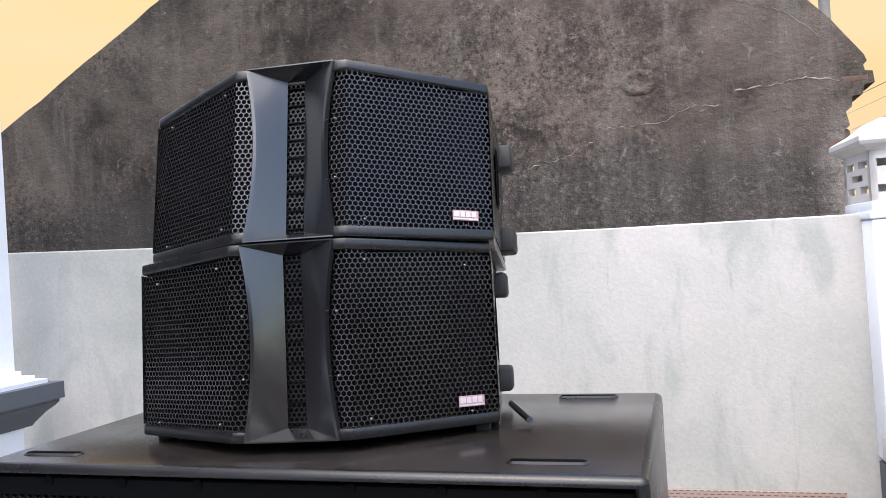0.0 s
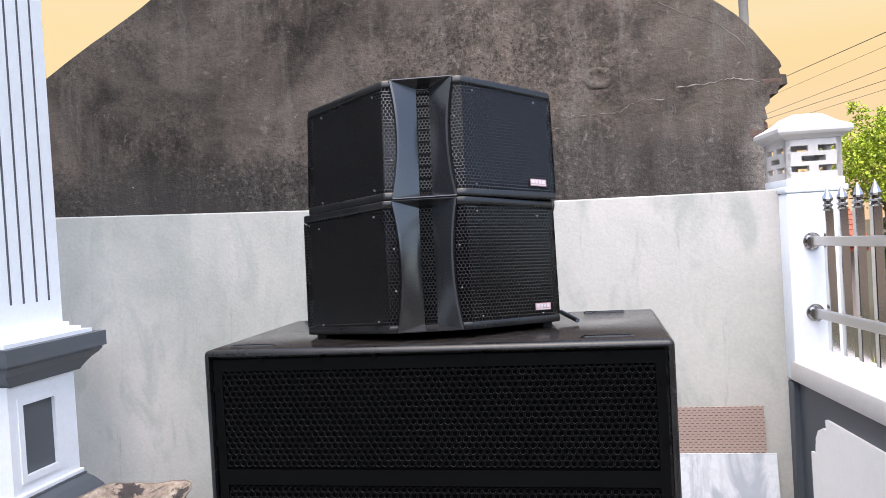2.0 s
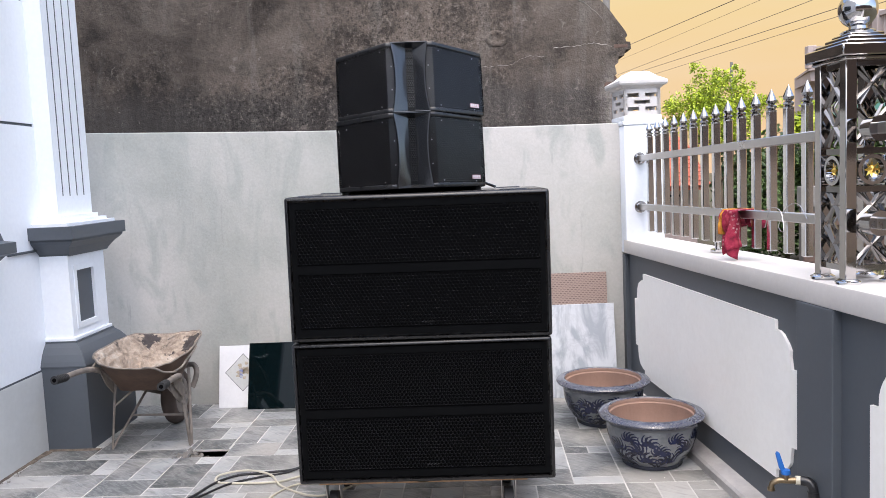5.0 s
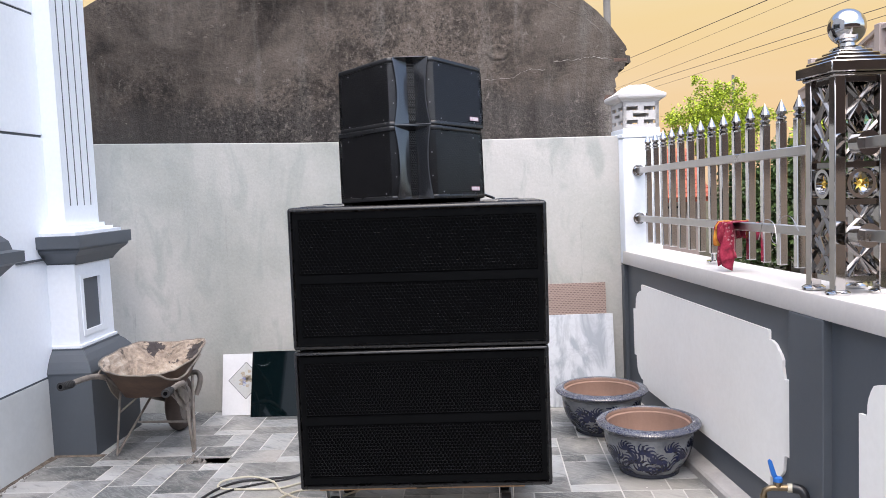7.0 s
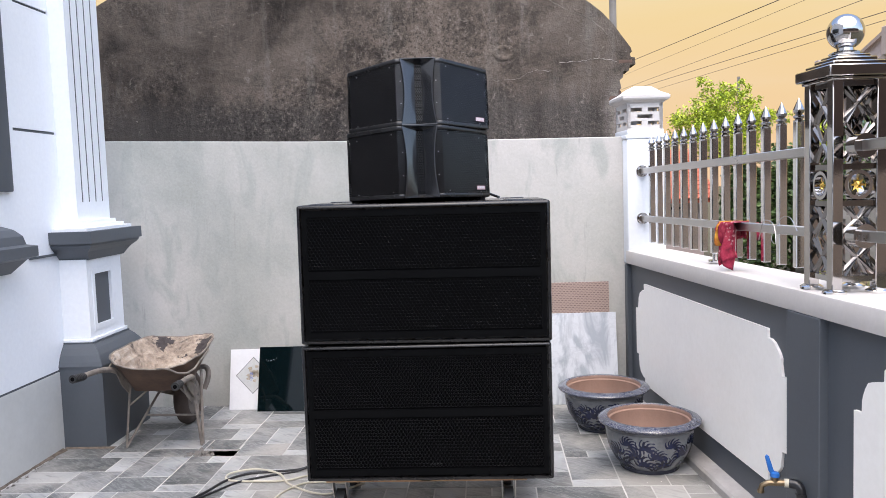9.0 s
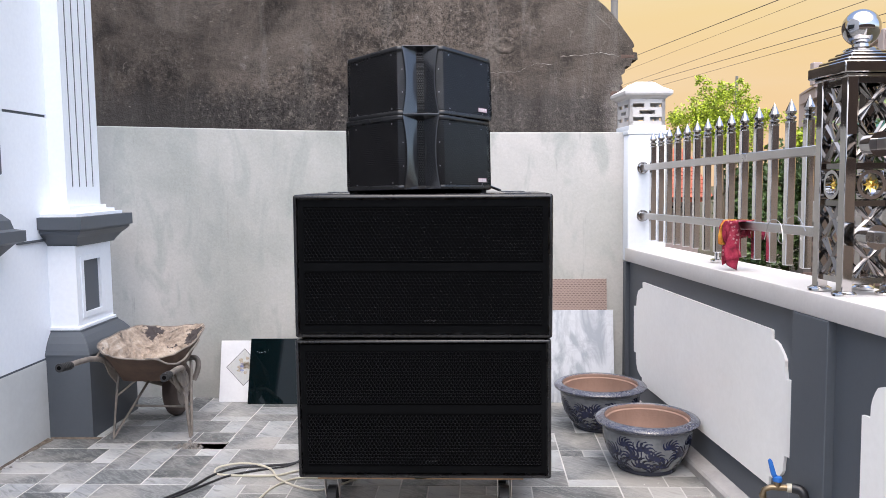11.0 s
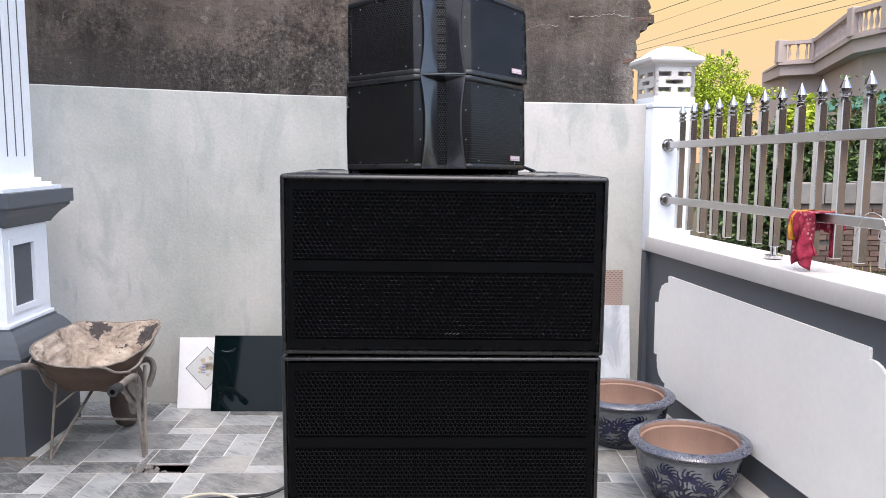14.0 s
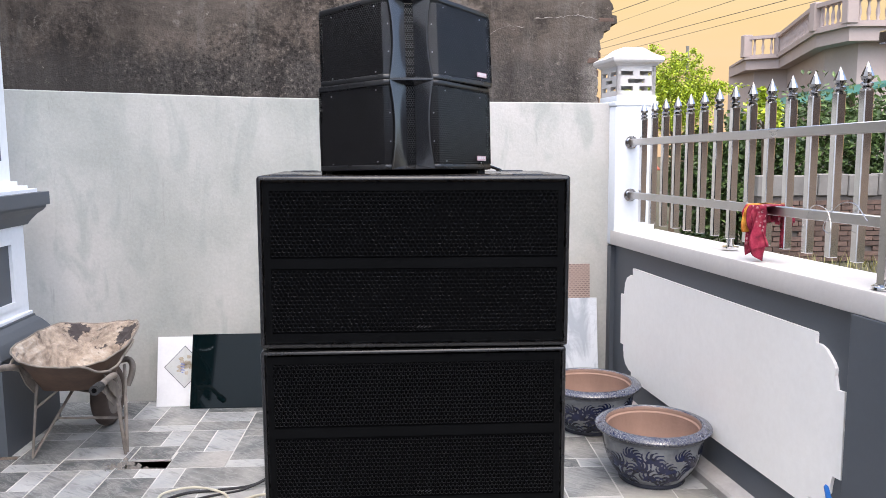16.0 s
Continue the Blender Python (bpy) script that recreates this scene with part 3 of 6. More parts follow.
CHIP = surf("pale broken render edge", (0.36, 0.32, 0.285), 0.95, var=0.4, coarse=20, fine=90, relief=0.5)
for pts, w in (([(-0.36, 2.10), (-0.27, 2.135), (-0.15, 2.15), (-0.09, 2.19), (-0.02, 2.21)], 0.0014), ([(0.03, 2.27), (0.12, 2.265), (0.3, 2.27), (0.38, 2.31), (0.45, 2.33), (0.55, 2.32)], 0.0016), ([(0.62, 2.38), (0.8, 2.385), (0.92, 2.40), (1.05, 2.37)], 0.0026),
               ([(0.55, 2.85), (0.7, 2.76), (0.85, 2.70), (0.98, 2.58)], 0.0013)):
    part("render_crack", crack(pts, w), CHIP, gb, "crack with a pale broken edge")
bm = bmesh.new()
rs = random.Random(12)
loops = []
for k, (f, dy) in enumerate(((1.0, 0.0), (0.86, 0.007), (0.70, 0.012), (0.50, 0.010), (0.34, 0.003))):
    loops.append([bm.verts.new((0.21 + 0.098 * f * math.cos(a) * rs.uniform(0.86, 1.08), 4.236 - dy, 2.465 + 0.068 * f * math.sin(a) * rs.uniform(0.86, 1.08))) for a in [2 * math.pi * i / 22 for i in range(22)]])
for p, q in zip(loops, loops[1:]):
    for i in range(22):
        bm.faces.new((p[i], p[(i + 1) % 22], q[(i + 1) % 22], q[i]))
bm.faces.new(loops[-1])
part("render_scar", bm, GABLE, gb, "raised cement patch", True)

# ---- house on the house side: wall, plinth, pier, sill ----
hw = thing("wall_house", pose(0, 0, 0), "white house wall with grey plinth band", "wall", kind="structure")
HX = -2.5
GZ = (1.865, 2.565)
# wall round the window opening, with sunk horizontal joints
# height above the view is added to hold back sky light from -X
for y0, y1, z0, z1 in ((-4.0, -0.7, 0.475, 6.2), (-0.7, 2.10, 0.475, 1.5), (-0.7, 2.10, 3.2, 6.2), (2.10, 3.08, 0.475, 1.857), (2.10, 3.08, 1.873, 2.557), (2.10, 3.08, 2.573, 6.2), (2.10, 2.29, 1.857, 1.873), (2.74, 3.08, 1.857, 1.873), (2.10, 2.37, 2.557, 2.573), (2.74, 3.08, 2.557, 2.573)):
    part("house_wall_face", bm_box(HX - 0.24, HX, y0, y1, z0, z1), WHITE, hw)
part("house_plinth", bm_box(HX - 0.24, HX + 0.004, -4.0, 2.6, -0.05, 0.462), PLINTH, hw, "bare grey rendered plinth")
part("plinth_line", bm_box(HX - 0.2, HX - 0.004, -4.0, 2.6, 0.460, 0.477), GREY, hw, "grey shadow line")
for z in GZ:
    part("wall_groove", bm_box(HX - 0.2, HX - 0.012, 2.25, 2.76, z - 0.01, z + 0.01), GREY, hw, "grey sunk joint")
part("sill_band", bm_box(HX - 0.05, HX + 0.012, 2.35, 2.66, 1.147, 1.16), GREY, hw, "thin grey band")
# only the +Y edge is seen; unseen dark width added to darken horn reflections
win = thing("window_1", pose(0, 0, 0), "window with grey surround, widened out of view, in the white house wall", "window", kind="structure")
part("window_frame", bm_box(HX - 0.20, HX + 0.03, 2.09, 2.215, 1.525, 3.3, 0.008), GREY, win, "grey moulded surround", True)
part("window_frame", bm_box(HX - 0.20, HX + 0.03, -0.8, -0.68, 1.525, 3.3, 0.008), GREY, win, "grey moulded surround", True)
part("pane", bm_box(HX - 0.19, HX - 0.17, -0.68, 2.09, 1.5, 3.2), DARKGLASS, win)
prof = [(HX - 0.02, 1.085), (HX + 0.04, 1.095), (HX + 0.07, 1.13), (HX + 0.10, 1.165), (HX + 0.14, 1.18), (HX + 0.14, 1.235), (HX + 0.10, 1.245), (HX + 0.09, 1.29), (HX + 0.06, 1.325), (HX + 0.02, 1.345), (HX - 0.02, 1.345)]


def mitred(profile, y0, y1, lead):
    """A moulding along y whose end returns in step with its projection."""
    bm = bmesh.new()
    base = min(p[0] for p in profile)
    a = [bm.verts.new((x, y0 - (x - base) * lead, z)) for x, z in profile]
    b = [bm.verts.new((x, y1 + (x - base) * lead, z)) for x, z in profile]
    n = len(profile)
    for i in range(n):
        bm.faces.new((a[i], b[i], b[(i + 1) % n], a[(i + 1) % n]))
    bm.faces.new(a[::-1])
    bm.faces.new(b)
    return bm


part("window_sill", mitred(prof, -0.9, 2.05, 1.0), GREY, win, "grey moulded sill")

pier = thing("pier", pose(0, 0, 0), "white fluted pier with grey base and moulded ledge", "column", kind="structure")


def ring(levels, material, name, label="", y_mid=2.86):
    """Stacked rectangular rings: (x face, half length along y, middle, z)."""
    bm = bmesh.new()
    prev = None
    for xf, half, mid, z in levels:
        cur = [bm.verts.new(p) for p in ((HX - 0.01, mid - half, z), (xf, mid - half, z), (xf, mid + half, z), (HX - 0.01, mid + half, z))]
        if prev:
            for k in range(4):
                bm.faces.new((prev[k], prev[(k + 1) % 4], cur[(k + 1) % 4], cur[k]))
        else:
            bm.faces.new(cur[::-1])
        prev = cur
    bm.faces.new(prev)
    return part(name, bm, material, pier, label)


M = 2.88
ring([(-2.24, 0.305, M, -0.03), (-2.24, 0.305, M, 0.485)], GREY, "pier_base", "blue-grey painted base")
ring([(-2.236, 0.309, M, 0.485), (-2.236, 0.309, M, 0.492), (-2.244, 0.301, M, 0.515), (-2.262, 0.283, M, 0.553), (-2.288, 0.257, M, 0.59), (-2.312, 0.236, M, 0.612), (-2.312, 0.236, M, 0.622)], GREY, "base_moulding", "blue-grey cove moulding")
# die with a sunk grey panel on its side
DY0, DY1, DX = M - 0.225, M + 0.215, -2.333
PY0, PY1, PZ0, PZ1 = 2.735, 2.945, 0.712, 1.025
for y0, y1, z0, z1 in ((DY0, PY0, 0.622, 1.115), (PY1, DY1, 0.622, 1.115), (PY0, PY1, 0.622, PZ0), (PY0, PY1, PZ1, 1.115)):
    part("die", bm_box(HX, DX, y0, y1, z0, z1), WHITE, pier)
part("die_panel", bm_box(HX, DX - 0.012, PY0 + 0.001, PY1 - 0.001, PZ0 + 0.001, PZ1 - 0.001), GREY, pier, "grey sunk panel")
bm = bmesh.new()
for y0, y1, z0, z1 in ((PY0 - 0.028, PY0 + 0.003, PZ0 - 0.028, PZ1 + 0.028), (PY1 - 0.003, PY1 + 0.028, PZ0 - 0.028, PZ1 + 0.028), (PY0 + 0.003, PY1 - 0.003, PZ0 - 0.028, PZ0 + 0.003), (PY0 + 0.003, PY1 - 0.003, PZ1 - 0.003, PZ1 + 0.028)):
    bm_box(DX - 0.022, DX + 0.005, y0, y1, z0, z1, bm=bm)
part("panel_frame", bm, WHITE, pier, "raised white panel frame")
part("die_foot", bm_box(HX, DX + 0.014, DY0 - 0.014, DY1 + 0.014, 0.622, 0.642, 0.004), WHITE, pier)
L0 = 2.90
ring([(-2.325, 0.235, L0, 1.112), (-2.320, 0.245, L0, 1.125), (-2.312, 0.262, L0, 1.14), (-2.296, 0.290, L0, 1.165), (-2.272, 0.312, L0, 1.185), (-2.258, 0.322, L0, 1.20), (-2.258, 0.322, L0, 1.214), (-2.244, 0.338, L0, 1.214), (-2.244, 0.338, L0, 1.285)], GREY, "pier_ledge", "grey moulded ledge")
ring([(-2.29, 0.295, L0, 1.285), (-2.29, 0.295, L0, 1.303), (-2.325, 0.262, L0, 1.303), (-2.325, 0.262, L0, 1.321), (-2.362, 0.228, L0, 1.321), (-2.362, 0.228, L0, 1.345)], WHITE, "ledge_steps", "white stepped courses")
# fluted shaft: strips of face between sunk flutes
SX, FL = -2.40, (2.798, 2.879, 2.964, 3.048)
SY0, SY1 = 2.722, 3.132
cuts = [SY0] + [v for f in FL for v in (f - 0.009, f + 0.009)] + [SY1]
part("shaft_foot", bm_box(HX - 0.01, SX, SY0, SY1, 1.345, 1.455), WHITE, pier)
for a, b in zip(cuts[::2], cuts[1::2]):
    part("shaft", bm_box(HX - 0.01, SX, a, b, 1.455, 6.2), WHITE, pier)
for f in FL:
    part("flute", bm_box(HX, SX - 0.003, f - 0.0095, f + 0.0095, 1.453, 6.2), GREY, pier, "grey sunk flute")

# ---- street-side wall with cap, panels, pillar ----
A = radians(6.1)
RW = Matrix.Translation((0.983, 3.47, 0)) @ Matrix.Rotation(-(math.pi / 2 - A), 4, "Z")


def lean(v):
    """The wall climbs a little along its run."""
    return Vector((v[0], v[1], v[2] + 0.0140 * (v[0] - 1.3) * min(1.0, max(0.0, v[2]) / 0.8)))


side = thing("wall_side", RW, "grey yard wall with off-white panels and white cap", "wall", kind="structure")
part("side_wall_core", bm_box(0.0, 7.4, 0.0, 0.20, -0.05, 0.95, fn=lean), GREY, side, "blue-grey painted wall")
part("wall_cap", bm_box(0.05, 7.4, -0.032, 0.26, 0.945, 1.032, 0.007, fn=lean), CAPWHITE, side, "white cap slab", True)
part("corner_strip", bm_box(-0.19, 0.06, -0.028, 0.20, -0.05, 0.935, 0.004, fn=lean), GREY, side)
for u0 in (2.272, 4.75):
    part("pilaster", bm_box(u0, u0 + 0.245, -0.034, 0.01, -0.05, 0.945, 0.004, fn=lean), GREY, side, "blue-grey pilaster")


def panel_outline(u0, u1, z0, z1):
    """Rectangle with a step and a hollow quarter at each corner, worked by hand."""
    r3 = random.Random(int(u0 * 100))

    def corner(cu, cz, su, sz):
        pts = [(0.0, 0.172), (0.046, 0.172), (0.052, 0.13)]
        for k in range(7):
            a = k / 6 * math.pi / 2
            pts.append((0.052 + 0.118 * (1 - math.cos(a)), 0.13 - 0.088 * math.sin(a)))
        pts += [(0.17, 0.005), (0.176, 0.0)]
        return [(cu + su * (a + r3.uniform(-0.004, 0.004)), cz + sz * (b + r3.uniform(-0.004, 0.004))) for a, b in pts]
    return corner(u0, z0, 1, 1) + corner(u1, z0, -1, 1)[::-1] + corner(u1, z1, -1, -1) + corner(u0, z1, 1, -1)[::-1]


for u0, u1 in ((0.20, 2.235), (2.70, 4.72), (5.05, 7.0)):
    bm = bm_prism(panel_outline(u0, u1, 0.19, 0.838), -0.012, 0.01, "y")
    for v in bm.verts:
        v.co = lean(v.co)
    part("panel", bm, PANELWHITE, side, "off-white scalloped panel")
part("kerb_foot", bm_prism([(-0.078, -0.05), (-0.078, 0.036), (-0.068, 0.048), (-0.012, 0.060), (0.0, 0.062), (0.0, -0.05)], 0.0, 7.4, "x"), surf("worn white cement kerb", (0.36, 0.345, 0.335), 0.85, var=0.3, coarse=5, fine=50, relief=0.4), side, "worn pale cement kerb at the foot")

pil = thing("gate_pillar", RW, "white corner pillar with pierced lantern top and hipped cap", "pillar", kind="structure")
part("shaft", bm_box(-0.20, 0.105, -0.03, 0.225, 0.925, 1.745, 0.012), WHITE, pil, smooth=True)
part("neck", bm_box(-0.205, 0.108, -0.035, 0.23, 1.745, 1.772, 0.006), WHITE, pil, smooth=True)
part("plinth_block", bm_box(-0.195, 0.10, -0.025, 0.22, 1.772, 1.805, 0.006), WHITE, pil, smooth=True)
C0, C1, D0, D1, Z0, Z1 = -0.185, 0.090, -0.020, 0.215, 1.805, 1.975


def lantern():
    """Pierced box: plates on a 6 x 5 grid leaving brick-bond slots."""
    zs = [Z0 + (Z1 - Z0) * q for q in (0, 0.17, 0.32, 0.43, 0.57, 0.68, 0.83, 1.0)]
    open_rows = {1: [(0.09, 0.41), (0.58, 0.91)], 3: [(0.28, 0.71)], 5: [(0.09, 0.41), (0.58, 0.91)]}
    for face in range(4):
        a0, a1 = (D0, D1) if face < 2 else (C0, C1)
        bm = bmesh.new()
        for i in range(7):
            spans, at = [], 0.0
            for s, e in open_rows.get(i, []):
                spans.append((at, s))
                at = e
            spans.append((at, 1.0))
            for s, e in spans:
                lo, hi = a0 + (a1 - a0) * s, a0 + (a1 - a0) * e
                th = 0.022
                if face == 0:
                    bm_box(C1 - th, C1, lo, hi, zs[i], zs[i + 1], bm=bm)
                elif face == 1:
                    bm_box(C0, C0 + th, lo, hi, zs[i], zs[i + 1], bm=bm)
                elif face == 2:
                    bm_box(lo, hi, D0, D0 + th, zs[i], zs[i + 1], bm=bm)
                else:
                    bm_box(lo, hi, D1 - th, D1, zs[i], zs[i + 1], bm=bm)
        part("pierced_side", bm, CAPWHITE, pil)


lantern()
bm = bmesh.new()
cu, cw = (C0 + C1) / 2, (D0 + D1) / 2
prev = None
for hu, hw_, z in ((0.142, 0.122, 1.975), (0.150, 0.130, 1.985), (0.168, 0.150, 1.995), (0.174, 0.156, 2.006), (0.174, 0.156, 2.022), (0.166, 0.148, 2.028), (0.125, 0.107, 2.050), (0.085, 0.066, 2.084), (0.070, 0.052, 2.090)):
    cur = [bm.verts.new((cu + a * hu, cw + b * hw_, z)) for a, b in ((-1, -1), (1, -1), (1, 1), (-1, 1))]
    if prev:
        for k in range(4):
            bm.faces.new((prev[k], prev[(k + 1) % 4], cur[(k + 1) % 4], cur[k]))
    else:
        bm.faces.new(cur[::-1])
    prev = cur
bm.faces.new(prev)
part("hipped_cap", bm, CAPWHITE, pil, "white hipped cap")

# ---- stainless fence ----
fence = thing("fence", RW @ pose(0, 0.10, 0), "polished stainless picket fence on the yard wall", "fence")


def rise(z, u):
    return z + 0.0150 * (u - 0.2)


def rail(z, u0, u1):
    bm = bm_box(u0, u1, -0.048, -0.020, z - 0.019, z + 0.019, 0.003, 1)
    for v in bm.verts:
        v.co.z += 0.0150 * (v.co.x - 0.2)
    return part("rail", bm, STEELDULL, fence, smooth=True)


for z in (1.535, 1.226):
    rail(z, 0.10, 2.335)
    rail(z, 2.60, 6.5)
    part("collar", bm_tube([(0.100, -0.034, rise(z, 0.11)), (0.112, -0.034, rise(z, 0.11)), (0.1125, -0.034, rise(z, 0.11)), (0.134, -0.034, rise(z, 0.11))], [0.038, 0.038, 0.030, 0.030], 20), CHROME, fence, "round chrome rail collar", True)
    part("collar", bm_tube([(2.575, -0.034, rise(z, 2.6)), (2.63, -0.034, rise(z, 2.6))], 0.042, 18), CHROME, fence, "round chrome rail collar", True)
pk = bm_box(-0.017, 0.017, -0.033, 0.001, 0.0, 0.593, 0.003, 1)
bmesh.ops.recalc_face_normals(pk, faces=pk.faces)
pk_me = bpy.data.meshes.new("picket")
pk.to_mesh(pk_me)
pk_me.materials.append(STEEL)
fin = bm_lathe([(0.021, -0.003), (0.0225, 0.004), (0.015, 0.009), (0.021, 0.016), (0.022, 0.022), (0.013, 0.030), (0.020, 0.037), (0.0225, 0.046), (0.017, 0.060), (0.009, 0.078), (0.0, 0.096)], 10)
bmesh.ops.recalc_face_normals(fin, faces=fin.faces)
fin_me = bpy.data.meshes.new("spear_tip")
fin.to_mesh(fin_me)
fin_me.materials.append(CHROME)
for i in range(14):
    u = 0.213 + 0.1457 * i
    p = new("picket", pk_me)
    p.parent, p.location = fence, (u, -0.016 + 0.03, rise(1.072, u))
    s = new("spear_tip", fin_me)
    s.parent, s.location = p, (0, -0.016, 0.591)
    tagged(s, "chrome spear tip")
part("stay", bm_tube([(1.213, 0.01, 1.04), (1.213, 0.01, rise(1.21, 1.2))], 0.016, 12), STEEL, fence, "short round stay", True)
part("stay_foot", bm_tube([(1.213, 0.01, 1.036), (1.213, 0.01, 1.05)], 0.038, 18), STEEL, fence, "round foot plate", True)

post = thing("gate_post", RW @ pose(2.43, 0.105, 1.052), "polished stainless lattice gate post with ball top", "gate post")
h = 0.080
for a, b in ((-1, -1), (1, -1), (1, 1), (-1, 1)):
    part("corner_tube", bm_box(a * h - 0.02, a * h + 0.02, b * h - 0.02, b * h + 0.02, 0.0, 0.762, 0.003, 1), POSTSTEEL, post, smooth=True)
    part("foot_plate", bm_lathe([(0, 0), (0.042, 0), (0.042, 0.008), (0.03, 0.016), (0, 0.016)], 20, at=(a * h, b * h, -0.002)), STEEL, post, smooth=True)
for f in range(4):
    rot = Matrix.Rotation(f * math.pi / 2, 4, "Z")
    n = 5
    bm = bmesh.new()
    bm_box(-0.072, 0.072, -h - 0.008, -h + 0.008, 0.04, 0.06, bm=bm)
    bm.transform(rot)
    lat = part("lattice_panel", bm, CHROME, post, "crossed chrome bars")
    for z in (0.32, 0.45, 0.742):
        bm = bm_box(-0.072, 0.072, -h - 0.008, -h + 0.008, z - 0.01, z + 0.01)
        bm.transform(rot)
        part("cross_piece", bm, LATTICE, lat)
    for k in range(n):
        z0, z1 = 0.06 + k * 0.136, 0.06 + (k + 1) * 0.136
        if k == 2:
            continue
        for s in (-1, 1):
            for wd, rr in ((0.072, 0.008), (0.04, 0.006)):
                bm = bm_tube([(s * -wd, -h, z0), (s * wd, -h, z1)], rr, 4)
                bm.transform(rot)
                part("bar", bm, LATTICE, lat)
    bm = bmesh.new()
    for k in range(20):
        a0, a1 = 2 * math.pi * k / 20, 2 * math.pi * (k + 1) / 20
        q = []
        for r, y in ((0.040, -h - 0.012), (0.052, -h - 0.012), (0.052, -h + 0.012), (0.040, -h + 0.012)):
            q.append((r, y))
        for (r0, y0), (r1, y1) in zip(q, q[1:] + q[:1]):
            bm.faces.new([bm.verts.new((r * math.cos(t), y, 0.385 + r * math.sin(t))) for r, y, t in ((r0, y0, a0), (r1, y1, a0), (r1, y1, a1), (r0, y0, a1))])
    bmesh.ops.remove_doubles(bm, verts=bm.verts, dist=1e-5)
    bm.transform(rot)
    part("ring", bm, CHROME, lat, "chrome ring", True)
    bm = bmesh.new()
    for k in range(8):
        a0 = 2 * math.pi * k / 8
        c = bm.verts.new((0, -h - 0.014, 0.385))
        q = [bm.verts.new((r * math.cos(a0 + d), -h - y, 0.385 + r * math.sin(a0 + d))) for r, d, y in ((0.014, -0.39, 0.004), (0.030, 0, 0.008), (0.014, 0.39, 0.004))]
        bm.faces.new((c, *q))
    bm.transform(rot)
    part("boss", bm, GOLD, lat, "small gold flower boss")
for r, z0, z1 in ((0.108, 0.752, 0.764), (0.124, 0.764, 0.804), (0.098, 0.804, 0.820), (0.076, 0.820, 0.836), (0.060, 0.836, 0.848)):
    part("cap_plate", bm_box(-r, r, -r, r, z0, z1, 0.004, 1), POSTSTEEL, post, smooth=True)
part("ball", bm_lathe([(0.0, 0.848), (0.054, 0.848), (0.057, 0.855), (0.050, 0.861), (0.030, 0.865), (0.028, 0.876)] + [(0.064 * math.sin(a), 0.932 - 0.064 * math.cos(a)) for a in [0.45 + k * (math.pi - 0.45) / 14 for k in range(15)]], 28), CHROME, post, "mirror-polished ball", True)


def cloth(name, u0, u1, drop_f, drop_b, material, label, seed):
    """A cloth folded over the rail, with soft folds."""
    r4 = random.Random(seed)
    ph = [r4.uniform(0, 6) for _ in range(4)]
    zt = rise(1.226, 1.5) + 0.024
    nu, nv = 44, 34
    vs, fs = [], []
    for i in range(nu + 1):
        a = i / nu
        for j in range(nv + 1):
            b = j / nv * (drop_f + drop_b) - drop_b
            pinch = 1 - 0.45 * min(1, abs(b) / 0.12)
            u = (u0 + u1) / 2 + (a - 0.5) * (u1 - u0) * pinch + 0.008 * math.sin(14 * b + ph[3])
            fold = 0.026 * math.sin(a * 21 + ph[0] + 7 * b) + 0.014 * math.sin(a * 37 + ph[1] - 8 * b) + 0.006 * math.sin(40 * b + a * 9)
            fold *= min(1, abs(b) / 0.05)
            if abs(b) < 0.022:
                w = -b / 0.022 * 0.019
                z = zt
            else:
                w = -math.copysign(0.021, b) - math.copysign(1, b) * (0.032 + max(-0.028, fold))
                z = zt - (abs(b) - 0.022) * (1 + 0.20 * math.sin(a * 8 + ph[2]) + 0.06 * math.sin(a * 23 + ph[1]))
            vs.append((u, w + 0.0, z))
    for i in range(nu):
        for j in range(nv):
            k = i * (nv + 1) + j
            fs.append((k, k + 1, k + nv + 2, k + nv + 1))
    ob = raw(name, vs, fs, material, None, label, True)
    ob.matrix_basis = RW @ pose(0, 0.066, 0)
    so = ob.modifiers.new("thickness", "SOLIDIFY")
    so.thickness = 0.004
    return tagged(ob, label, "cloth")


cloth("cloth", 1.535, 1.668, 0.205, 0.10, RED, "crumpled red patterned cloth hung over the fence rail", 3)
cloth("cloth", 1.520, 1.585, 0.115, 0.05, ORANGE, "orange and yellow scrap of cloth over the rail", 5)
wl = tube("loose_wire", [(1.86, -0.04, 1.20), (1.93, -0.05, 1.285), (2.02, -0.05, 1.275), (2.06, -0.06, 1.20), (2.0, -0.05, 1.22), (2.08, -0.05, 1.30), (2.18, -0.06, 1.31), (2.26, -0.07, 1.26)], 0.0018, STEELDULL, None, "", 6, 6)
wl.matrix_basis = RW @ pose(0, 0.085, 0)
tagged(wl, "bent loop of thin wire on the fence rail", "wire")

# ---- tap ----
tap = thing("tap", RW @ pose(2.380, -0.022, 0.310), "brass garden tap with blue lever on black pipe", "tap")
tube("pipe", [(0.035, -0.018, -0.20), (0.035, -0.020, -0.07), (0.033, -0.022, -0.025), (0.022, -0.030, -0.004), (0.010, -0.045, 0.0), (0.004, -0.055, 0.0)], 0.0185, BLACKPL, tap, "black plastic elbow", 14, 5)
tube("elbow_collar", [(0.035, -0.020, -0.055), (0.0335, -0.0215, -0.032)], 0.0225, BLACKPL, tap, "black plastic collar", 14)
tube("joint", [(0.004, -0.055, 0.0), (-0.002, -0.072, 0.0)], 0.0165, CREAM, tap, "white thread tape", 14)
